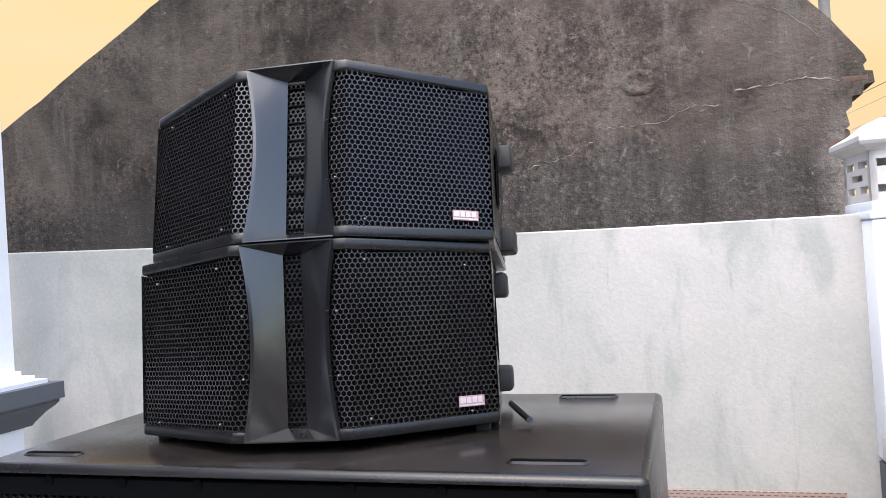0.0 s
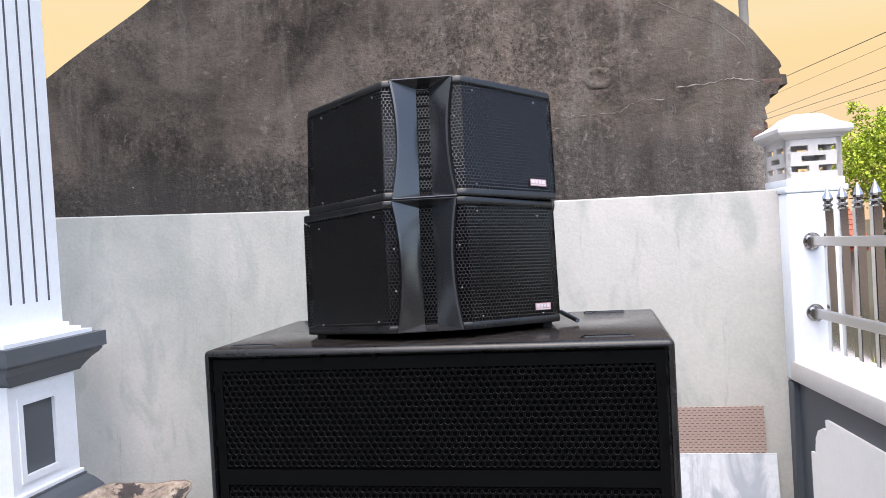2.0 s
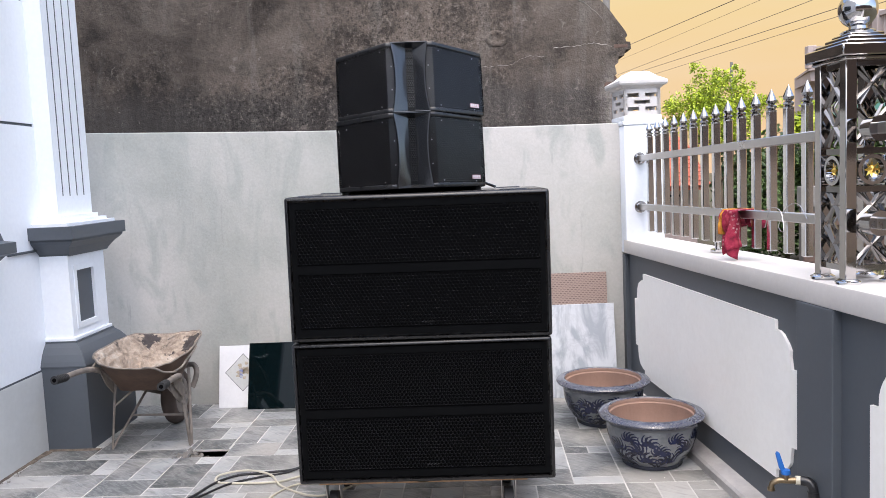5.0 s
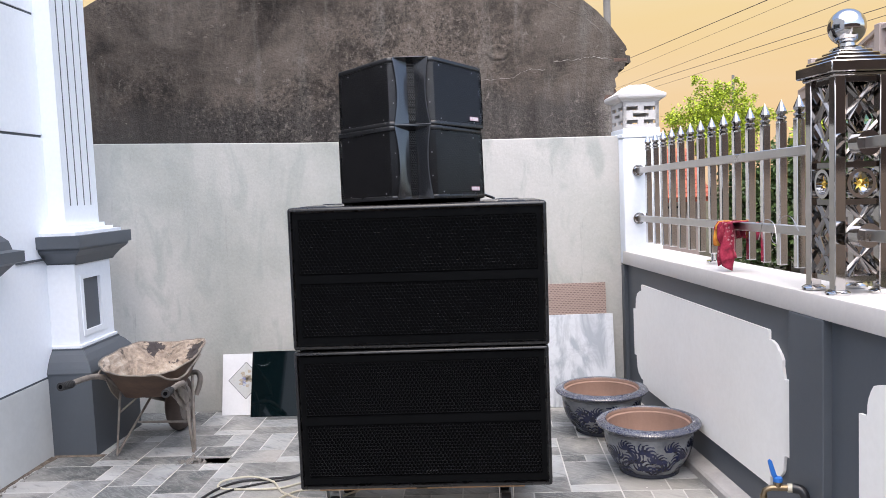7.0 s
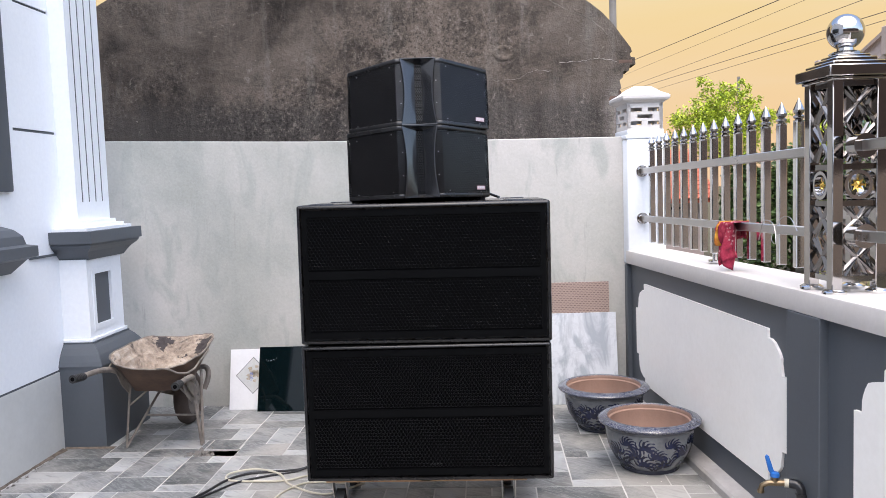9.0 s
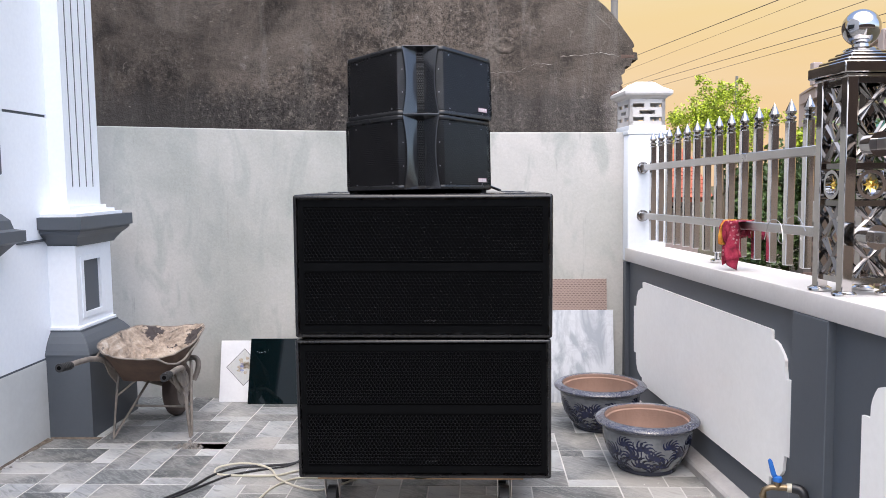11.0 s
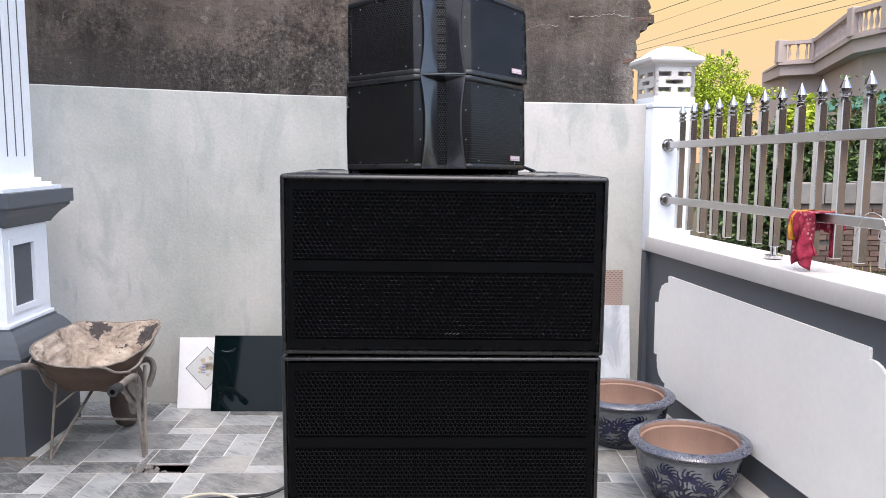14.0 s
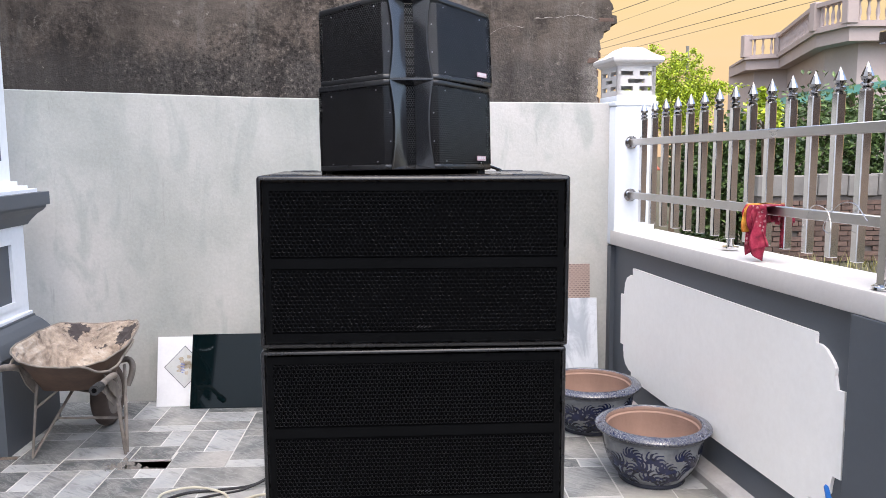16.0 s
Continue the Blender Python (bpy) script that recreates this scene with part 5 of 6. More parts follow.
    tube("brace", [q(-1.815, 2.352, 0.518), q(-1.775, 2.345, 0.521), q(-1.739, 2.35, 0.512), q(-1.705, 2.375, 0.487), q(-1.672, 2.45, 0.470)], 0.0062, TUBE, w, "welded rod brace", 8, 4)
    tube("brace", [q(-1.680, 2.44, 0.472), q(-1.650, 2.48, 0.490), q(-1.652, 2.57, 0.512), q(-1.655, 2.68, 0.532), q(-1.665, 2.76, 0.545)], 0.0062, TUBE, w, "welded rod brace", 8, 4)
    tube("leg", [q(-1.71, 2.74, 0.42), q(-1.690, 2.68, 0.36), q(-1.672, 2.604, 0.010)], 0.0085, TUBE, w, "straight front leg rod", 8, 0)
    for gx, gz in ((-2.095, 0.0), (-1.70, -0.035), (-1.715, -0.075)):
        bm = bm_prism([(2.44 - o.y, 0.492 + gz), (2.60 - o.y, 0.400 + gz), (2.63 - o.y, 0.340 + gz), (2.58 - o.y, 0.330 + gz), (2.50 - o.y, 0.400 + gz)], gx - o.x - 0.003, gx - o.x + 0.003, "x")
        part("gusset", bm, TUBE, w, "flat welded gusset plate")
    fl, fr = (-2.112, 2.556, 0.0), (-1.675, 2.588, 0.0)
    for f, hi, back in ((fl, (-2.085, 2.60, 0.40), (-1.99, 2.88, 0.325)), (fr, (-1.725, 2.63, 0.375), (-1.80, 2.86, 0.325))):
        tube("leg", [q(*hi), q(f[0], f[1], 0.012), q(*back)], 0.008, TUBE, w, "bent rod leg", 10, 0)
    tube("leg_brace", [q(-2.095, 2.585, 0.25), q(-1.98, 2.62, 0.345)], 0.006, TUBE, w, "", 8)
    tube("leg_brace", [q(-1.70, 2.60, 0.25), q(-1.80, 2.62, 0.345)], 0.006, TUBE, w, "", 8)
    tube("cross_bar", [q(-2.05, 2.72, 0.155), q(-1.71, 2.70, 0.155)], 0.007, TUBE, w, "", 8)
    wh = part("wheel", bm_tube([q(-1.960, 3.06, 0.175), q(-1.885, 3.06, 0.175)], 0.11, 28), TUBE, w, "dusty steel wheel", True)
    bm = bmesh.new()
    for k in range(32):
        for j in range(10):
            pts = []
            for kk, jj in ((k, j), (k + 1, j), (k + 1, j + 1), (k, j + 1)):
                a, b = 2 * math.pi * kk / 32, 2 * math.pi * jj / 10
                r = 0.132 + 0.043 * math.cos(b)
                pts.append(bm.verts.new(q(-1.9225 + 0.045 * math.sin(b), 3.06 + r * math.cos(a), 0.175 + r * math.sin(a))))
            bm.faces.new(pts)
    bmesh.ops.remove_doubles(bm, verts=bm.verts, dist=1e-5)
    part("tyre", bm, TYRE, wh, "dusty worn tyre", True)
    for x in (-1.985, -1.86):
        part("fork", bm_prism([(3.03 - o.y, 0.15), (3.09 - o.y, 0.15), (3.02 - o.y, 0.34), (2.94 - o.y, 0.34)], x - o.x - 0.004, x - o.x + 0.004, "x"), TUBE, w, "flat steel fork")
    tube("front_stop", [q(-1.776, 2.95, 0.250), q(-1.757, 2.97, 0.305), q(-1.757, 2.99, 0.355), q(-1.785, 3.0, 0.383), q(-1.84, 2.99, 0.372)], 0.0165, TUBE, w, "bent front tube", 10, 4)


wheelbarrow()


# ---- glazed planters ----
PAINT = surf("dark cobalt brush paint under glaze", (0.006, 0.009, 0.032), 0.16, var=0.5, coarse=35, fine=120, relief=0.03, tint=(0.016, 0.024, 0.085))
BANDS = surf("dark blue glaze band", (0.022, 0.025, 0.040), 0.22, var=0.3, coarse=20)
NECK = surf("grey glaze band", (0.16, 0.16, 0.17), 0.25, var=0.25)
BODY = ((0.145, 0.0), (0.150, 0.004), (0.148, 0.016), (0.155, 0.024), (0.180, 0.050), (0.206, 0.095), (0.222, 0.145), (0.229, 0.19), (0.230, 0.208), (0.225, 0.214))


def planter(m, label, k, seed, tall=1.0):
    p = thing("planter", m, label, "plant pot", "glazed planters")

    def lathe(name, prof, material, lab):
        return part(name, bm_lathe([(r * k, z * k * tall) for r, z in prof], 64), material, p, lab, True)

    def skin(th, z):
        """A point on the glaze, a hair proud of it."""
        for (r0, z0), (r1, z1) in zip(BODY[1:], BODY[2:]):
            if z0 <= z <= z1:
                r = r0 + (r1 - r0) * (z - z0) / (z1 - z0) + 0.0013
                return (r * k * math.cos(th), r * k * math.sin(th), z * k * tall)
        return (0.2313 * k * math.cos(th), 0.2313 * k * math.sin(th), min(0.205, max(0.02, z)) * k * tall)
    body_ = lathe("body", ((0.0, 0.0),) + BODY, POTGLAZE, "pale grey glaze with cobalt waves")
    lathe("foot_ring", ((0.146, 0.001), (0.152, 0.003), (0.153, 0.016), (0.151, 0.021)), BANDS, "dark glaze band at the foot")
    lathe("neck_band", ((0.227, 0.204), (0.233, 0.210), (0.231, 0.222), (0.233, 0.228)), NECK, "grey band under the rim")
    lathe("rim", ((0.228, 0.220), (0.250, 0.225), (0.263, 0.233), (0.266, 0.241), (0.261, 0.248), (0.238, 0.257), (0.222, 0.258), (0.215, 0.252)), POTRIM, "wide speckled glazed rim")
    lathe("lining", ((0.217, 0.255), (0.213, 0.247), (0.213, 0.236), (0.205, 0.230), (0.204, 0.20), (0.195, 0.14), (0.165, 0.06), (0.13, 0.030), (0.0, 0.026)), TERRA, "bare terracotta inside")
    # breaking waves: a dark heart with curling brush strokes round it
    rp = random.Random(seed)
    waves = []
    for tier, (count, z0, R) in enumerate(((11, 0.036, 0.076), (12, 0.090, 0.074), (12, 0.146, 0.060))):
        for i in range(count):
            if tier == 2 and rp.random() < 0.15:
                continue
            waves.append((2 * math.pi * (i + 0.5 * (tier % 2)) / count + rp.uniform(-0.12, 0.12), z0 + rp.uniform(-0.010, 0.010), R * rp.uniform(0.8, 1.15), rp.choice((-1, 1))))
    for th0, z0, R, hand in waves:
        bm = bmesh.new()

        def put(rad, ang):
            a, b = rad * math.cos(ang) * hand, rad * math.sin(ang)
            return bm.verts.new(skin(th0 + a / 0.21, min(0.203, max(0.022, z0 + b))))
        heart = 0.50 * R
        rows_ = [[put(heart * q, -0.35 + 3.4 * t / 10) for t in range(11)] for q in (0.15, 0.6, 1.0)]
        for u, v in zip(rows_, rows_[1:]):
            for t in range(10):
                bm.faces.new((u[t], u[t + 1], v[t + 1], v[t]))
        n = rp.randint(7, 8)
        for f in range(n):
            a0 = -0.3 + 3.2 * f / (n - 1)
            wd = 0.165 * rp.uniform(0.8, 1.25)
            edge = []
            for t in range(6):
                q = t / 5
                rad = heart * 0.92 + (R * rp.uniform(0.93, 1.05) - heart) * q
                c = a0 - 0.55 * q * q
                wide = wd * (1 - 0.6 * q) + 0.015
                edge.append((put(rad, c - wide), put(rad, c + wide)))
            for u, v in zip(edge, edge[1:]):
                bm.faces.new((u[0], u[1], v[1], v[0]))
        part("painted_wave", bm, PAINT, body_, "dark cobalt brushed wave")
    return p


planter(pose(0.848, 2.165, 0.0, 0, 0, 20), "empty blue and white glazed planter beside the yard wall", 0.98, 3, 1.06)
planter(pose(0.713, 2.845, 0.0, 0, 0, 165), "empty blue and white glazed planter near the back wall", 1.02, 8)

# ---- boards leaning on the back wall ----
def leaning(name, x0, x1, ybase, ytop, hgt, thick, material, label, category):
    """A board of given height whose foot stands on the floor and whose top leans back."""
    tilt = -math.degrees(math.asin((ytop - ybase) / hgt))
    t = thing(name, pose((x0 + x1) / 2, ybase, 0.002, tilt), label, category)
    w = (x1 - x0) / 2
    part("slab", bm_box(-w, w, 0.0, thick, 0, hgt, 0.0015, 1), material, t, smooth=True)
    return t


DIAM = surf("printed floral diamond", (0.60, 0.60, 0.58), 0.3, var=0.15, coarse=22, fine=60, relief=0, tint=(0.44, 0.46, 0.48))
TILEW = surf("glossy white wall tile", (0.72, 0.72, 0.74), 0.2, var=0.06, coarse=8, fine=50, relief=0.02)
wt = leaning("wall_tile", -1.753, -1.453, 3.335, 3.438, 0.411, 0.009, TILEW, "white wall tile with a printed diamond, leaning on the wall", "tile")
cx, cz, dw, dh = 0.012, 0.232, 0.122, 0.126
for s_, y, mt, nm in ((1.0, -0.0008, surf("thin grey print line", (0.12, 0.12, 0.14), 0.3, var=0.1, relief=0), "print_border"), (0.955, -0.0016, DIAM, "print_diamond")):
    bm = bmesh.new()
    bm.faces.new([bm.verts.new((cx + a * dw * s_, y, cz + b * dh * s_)) for a, b in ((-1, 0), (0, -1), (1, 0), (0, 1))])
    part(nm, bm, mt, wt, "printed diamond")
bm = bmesh.new()
r6 = random.Random(5)
for k in range(22):
    a, r = r6.uniform(0, 6.28), r6.uniform(0, 0.068)
    c0 = (cx + 0.004 + r * math.cos(a), cz + 0.012 + r * math.sin(a))
    bm.faces.new([bm.verts.new((c0[0] + 0.018 * math.cos(t * 1.05) * r6.uniform(0.5, 1), -0.0024, c0[1] + 0.014 * math.sin(t * 1.05) * r6.uniform(0.5, 1))) for t in range(6)])
bs = bmesh.new()
for k in range(7):
    z = cz - 0.035 + k * 0.009
    hw_ = r6.uniform(0.006, 0.016)
    bs.faces.new([bs.verts.new(p) for p in ((cx - 0.012 - hw_, -0.0026, z), (cx - 0.012 + hw_, -0.0026, z + 0.002), (cx - 0.012 + hw_ * 0.8, -0.0026, z + 0.005), (cx - 0.012 - hw_, -0.0026, z + 0.004))])
part("print_strokes", bs, surf("blue print", (0.12, 0.17, 0.42), 0.3, var=0.3, coarse=40, relief=0), wt, "blue brush strokes")
part("print_flowers", bm, surf("ochre print", (0.46, 0.38, 0.24), 0.3, var=0.35, coarse=60, relief=0, tint=(0.50, 0.46, 0.44)), wt, "ochre flower print")
gm, gnt, gN, gL, gP = nodes_of("dark green tinted glass")
gP.inputs["Base Color"].default_value = (0.0015, 0.005, 0.006, 1)
gP.inputs["Roughness"].default_value = 0.03
gP.inputs["Specular IOR Level"].default_value = 0.4
gl = leaning("glass_panel", -1.545, -0.98, 3.288, 3.428, 0.436, 0.008, gm, "dark green tinted glass panel leaning on the wall", "glass")
bm = bmesh.new()
r7 = random.Random(9)
for k in range(7):
    x, z = -0.235 + k * 0.012 + r7.uniform(-0.004, 0.004), 0.352 + r7.uniform(-0.012, 0.008)
    bm_lathe([(0, 0.0006), (r7.uniform(0.0015, 0.0022), 0)], 8, bm, (x, z, 0))
bm.transform(Matrix.Rotation(radians(90), 4, "X"))
part("paint_fleck", bm, TILEW, gl, "white paint flecks")
leaning("marble_slab", 0.29, 0.884, 3.325, 3.425, 0.607, 0.012, MARBLE, "white veined marble tile leaning on the wall", "tile")
leaning("hatched_board", 0.22, 0.845, 3.385, 3.452, 0.806, 0.010, HATCH, "brown hatched board leaning behind the marble", "board")

# ---- cables ----
def cable(name, pts, r, material, label):
    return tagged(tube(name, [(x, y, r + 0.0005 + z) for x, y, z in pts], r, material, None, "", 8, 8), label, "cable")


cable("cable", [(-1.62, 1.45, 0), (-1.50, 1.65, 0), (-1.40, 1.83, 0), (-1.34, 2.0, 0), (-1.25, 2.10, 0), (-1.10, 2.13, 0), (-0.97, 2.17, 0.0), (-0.86, 2.19, 0.05), (-0.70, 2.22, 0.12)], 0.0065, BLACKCABLE, "black power cable lying on the tiles")
cable("cable", [(-1.60, 1.42, 0), (-1.47, 1.66, 0), (-1.36, 1.84, 0), (-1.27, 1.98, 0), (-1.15, 2.06, 0), (-1.0, 2.13, 0.0), (-0.86, 2.17, 0.05), (-0.70, 2.20, 0.12)], 0.0055, BLACKCABLE, "thin black cable lying on the tiles")
cable("cable", [(-0.60, 1.90, 0.02), (-0.78, 1.81, 0.0), (-0.98, 1.93, 0), (-1.08, 2.08, 0.006), (-1.22, 2.14, 0.01), (-1.34, 2.09, 0.008), (-1.33, 2.015, 0), (-1.18, 1.99, 0), (-1.02, 2.0, 0), (-0.91, 2.07, 0), (-0.80, 2.03, 0)], 0.0055, CREAM, "cream cable looped on the tiles")
cable("cable", [(-1.03, 1.70, 0), (-1.0, 1.84, 0.0), (-0.93, 1.95, 0), (-0.84, 1.97, 0), (-0.70, 1.95, 0)], 0.005, CREAM, "cream cable end on the tiles")

# ---- beyond the fence ----
def leaves(name, parent, material, centre, radii, count, size, seed, label="", shape=None):
    """Many small bent leaves in clumps, with an uneven outline."""
    r8 = random.Random(seed)
    clumps = []
    for _ in range(max(10, count // 55)):
        while True:
            p = Vector((r8.uniform(-1, 1), r8.uniform(-1, 1), r8.uniform(-1, 1)))
            if 0.25 < p.length < 1:
                break
        clumps.append((p, r8.uniform(0.10, 0.30)))
    vs, fs = [], []
    for _ in range(count):
        c, sp = r8.choice(clumps)
        p = c + Vector([max(-1.4, min(1.4, r8.gauss(0, 1))) for _ in range(3)]) * sp
        q = Vector((centre[0] + p.x * radii[0], centre[1] + p.y * radii[1], centre[2] + p.z * radii[2]))
        if q.z < 0.02:
            continue
        d = Vector((r8.gauss(0, 1), r8.gauss(0, 1), r8.gauss(-0.2, 0.7))).normalized()
        sd = d.cross(Vector((r8.gauss(0, 1), r8.gauss(0, 1), r8.gauss(0, 1)))).normalized()
        up = d.cross(sd)
        l, w = size * r8.uniform(0.6, 1.3), size * r8.uniform(0.22, 0.36)
        b = len(vs)
        vs += [q, q + d * l * 0.5 + sd * w + up * w * 0.4, q + d * l, q + d * l * 0.5 - sd * w + up * w * 0.4]
        fs += [(b, b + 1, b + 2), (b, b + 2, b + 3)]
    return raw(name, vs, fs, material, parent, label)


def tree(x, y, hgt, centre, radii, material, count, size, seed, label):
    t = thing("tree", pose(x, y, 0), label, "tree")
    r9 = random.Random(seed)
    tube("trunk", [(0, 0, -0.02), (0.03, 0.0, hgt * 0.4), (0.0, 0.02, hgt * 0.75), (0.03, 0.03, hgt)], [0.045, 0.04, 0.03, 0.012], BARK, t, "thin brown trunk", 8)
    for k in range(9):
        a = r9.uniform(0, 6.28)
        z = hgt * r9.uniform(0.45, 0.85)
        e = Vector((math.cos(a) * radii[0] * 0.8, math.sin(a) * radii[1] * 0.8, z + radii[2] * r9.uniform(0.1, 0.8)))
        tube("limb", [(0.02, 0.01, z), tuple(e * 0.5 + Vector((0, 0, z * 0.55))), tuple(e)], [0.018, 0.012, 0.005], BARK, t, "", 6)
    leaves("crown", t, material, centre, radii, count, size, seed, "crown of small leaves")
    return t


young = tree(3.50, 9.9, 2.45, (0, 0, 2.05), (0.50, 0.42, 0.36), LEAF_Y, 6500, 0.042, 11, "young tree with bright yellow-green leaves")
rl = random.Random(31)
for k, (cx, cz, rx, rz, n) in enumerate(((-0.34, 2.22, 0.24, 0.24, 900), (-0.12, 2.46, 0.22, 0.26, 900), (0.14, 2.40, 0.26, 0.30, 1000), (0.36, 2.26, 0.22, 0.20, 700), (0.22, 2.68, 0.09, 0.16, 130), (-0.20, 2.74, 0.08, 0.14, 110), (0.58, 2.30, 0.16, 0.09, 120), (-0.55, 2.02, 0.14, 0.12, 130), (0.04, 2.66, 0.12, 0.14, 180))):
    tagged(leaves("leaf_clump", young, LEAF_Y, (cx * 1.35 - 0.05, rl.uniform(-0.2, 0.2), cz + 0.02), (rx * 1.25, rx, rz), int(n * 1.8), 0.042, 40 + k), kind="stuff")
tree(4.72, 9.7, 2.2, (0, 0, 2.1), (0.20, 0.2, 0.42), LEAF_Y, 500, 0.10, 12, "slim shrub with bright green shoots")
for k, (x, y, hgt, rx, seed) in enumerate(((4.08, 10.35, 1.22, 0.40, 26), (4.62, 10.3, 1.2, 0.62, 21), (5.3, 10.2, 1.35, 0.8, 22), (6.0, 10.1, 1.5, 0.85, 23), (6.9, 10.0, 1.6, 0.85, 24), (7.9, 9.9, 1.65, 0.95, 25))):
    hd = thing("hedge_bush", pose(x, y, 0), "dense dark green hedge bush behind the brick wall", "bush", "hedge bushes")
    tube("stem", [(0, 0, -0.02), (0.02, 0, hgt)], [0.04, 0.02], BARK, hd, "", 7)
    leaves("foliage", hd, LEAF_D, (0, 0, hgt * 0.62 + 0.25), (rx, 0.55, hgt * 0.75), 4200, 0.10, seed)

# brick garden wall with pale block coping
bw = thing("wall_brick", pose(0, 0, 0), "old red brick garden wall with pale block coping", "wall", kind="structure")
part("mortar_core", bm_box(4.27, 9.5, 8.82, 8.98, -0.03, 1.10), surf("dark weathered mortar", (0.10, 0.085, 0.075), 0.95, var=0.3, coarse=8, fine=50, relief=0.4), bw, "grey mortar")
bk = bm_box(-0.105, 0.105, -0.02, 0.03, -0.028, 0.028)
bk_me = bpy.data.meshes.new("brick")
bk.to_mesh(bk_me)
bk_me.materials.append(OLDBRICK)
r10 = random.Random(31)
cnt = 0
for j in range(12):
    for i in range(24):
        x = 4.37 + i * 0.222 + (0.11 if j % 2 else 0)
        if x > 9.4 or r10.random() < 0.06:
            continue
        b = new("brick", bk_me)
        b.parent, b.location = bw, (x, 8.812 + r10.uniform(-0.006, 0.006), 0.04 + j * 0.067)
        cnt += 1
for i in range(13):
    part("coping_block", bm_box(4.25 + i * 0.40, 4.64 + i * 0.40, 8.785, 9.0, 0.86 + r10.uniform(-0.01, 0.01), 1.14 + r10.uniform(-0.015, 0.015), 0.01, 1), CONCRETE, bw, "weathered pale block")

# small house with a red tiled roof
rh = thing("roofed_house", pose(3.5, 12.6, 0), "small pale house with red tiled roof", "house")
part("wall", bm_box(-0.5, 0.42, 0.0, 1.4, -0.02, 1.24), HOUSEFAR, rh, "pale rendered wall")
part("roof", bm_prism([(-0.35, 1.10), (1.5, 2.02), (1.5, 1.97), (-0.35, 1.04)], -0.60, 0.50, "x"), ROOFTILE, rh, "red tiled roof slope")
rt = bm_box(-0.075, 0.075, -0.10, 0.10, 0, 0.018)
rt_me = bpy.data.meshes.new("roof_tile")
rt.to_mesh(rt_me)
rt_me.materials.append(ROOFTILE)
roof = rh.children[1]
ang = math.atan2(0.92, 1.85)
for j in range(12):
    for i in range(8):
        t = new("roof_tile", rt_me)
        t.parent = roof
        d = 0.06 + j * 0.17
        t.matrix_basis = pose(-0.52 + i * 0.145, -0.35 + d * math.cos(ang), 1.11 + d * math.sin(ang) + 0.012, math.degrees(ang) - 4)
for k in range(2):
    part("vent_slit", bm_box(-0.6 + k * 0.40, -0.28 + k * 0.40, -0.012, 0.01, 0.92, 0.96), DARKGLASS, rh, "dark vent slit")

# far house with a balustraded balcony
fh = thing("balcony_house", pose(0, 0, 0), "far pale house with balustraded roof terrace", "house")
POLY = [(12.5, 28.7), (13.45, 28.0), (11.7, 22.0), (11.85, 20.5), (19.0, 20.0)]
back = [(19.0, 32.0), (13.2, 32.0)]
part("wall", bm_prism([(x + 0.5, y + 0.4) for x, y in POLY] + back, -0.02, 4.4, "z"), HOUSEFAR, fh, "pale rendered wall")
part("terrace_slab", bm_prism(POLY + back, 4.35, 4.72, "z"), HOUSEFAR, fh, "pale terrace slab")
part("slab_moulding", bm_prism([(x - 0.12, y - 0.1) for x, y in POLY] + back, 4.72, 4.80, "z"), HOUSEFAR, fh, "projecting moulding")
bal = bm_lathe([(0.05, 0.0), (0.05, 0.04), (0.03, 0.06), (0.06, 0.20), (0.055, 0.28), (0.028, 0.42), (0.028, 0.48), (0.05, 0.52), (0.05, 0.56)], 8)
bal_me = bpy.data.meshes.new("baluster")
bal.to_mesh(bal_me)
bal_me.materials.append(HOUSEFAR)
bal_me.polygons.foreach_set("use_smooth", [True] * len(bal_me.polygons))
for (x0, y0), (x1, y1) in zip(POLY, POLY[1:]):
    d = Vector((x1 - x0, y1 - y0, 0))
    nn = Vector((-d.y, d.x, 0)).normalized() * 0.09
    for z0, z1, ex in ((4.80, 4.88, 1.0), (5.44, 5.56, 1.35)):
        part("parapet_rail", bm_prism([(x0 + nn.x * ex, y0 + nn.y * ex), (x1 + nn.x * ex, y1 + nn.y * ex), (x1 - nn.x * ex, y1 - nn.y * ex), (x0 - nn.x * ex, y0 - nn.y * ex)], z0, z1, "z"), HOUSEFAR, fh)
    cntb = int(d.length / 0.24)
    for k in range(1, cntb):
        b = new("baluster", bal_me)
        b.parent, b.location = fh, (x0 + d.x * k / cntb, y0 + d.y * k / cntb, 4.88)
for x, y in POLY:
    part("parapet_post", bm_box(x - 0.16, x + 0.16, y - 0.16, y + 0.16, 4.80, 5.62, 0.02, 1), HOUSEFAR, fh)
part("awning", bm_prism([(12.3, 3.1), (10.4, 2.6), (10.4, 2.66), (12.3, 3.2)], 18.6, 24.0, "y"), AWNING, fh, "green sheet awning")

# pole and power lines
pl = tube("pole", [(1.31, 6.0, -0.02), (1.31, 6.0, 7.0)], 0.034, CONCRETE, None, "", 14)
tagged(pl, "slim grey concrete pole behind the gable", "pole")
for a, b, r in (((2.98, 13.63, 3.76), (3.02, 6.38, 3.22), 0.0048), ((2.82, 13.69, 3.5), (3.24, 6.3, 3.19), 0.0022), ((3.21, 13.64, 3.37), (3.88, 6.03, 3.18), 0.0034), ((3.36, 13.61, 3.31), (3.9, 6.06, 3.0), 0.004), ((3.61, 13.56, 3.24), (3.9, 6.07, 2.92), 0.003)):
    a, b = Vector(a), Vector(b)
    d = b - a
    wv = tube("power_line", [tuple(a - d * 1.5), tuple(a - d * 0.5), tuple(a), tuple(a + d * 0.5), tuple(b), tuple(b + d * 0.8)], r, WIRE, None, "", 6)
    tagged(wv, "thin dark overhead power line", "power line", "power lines")

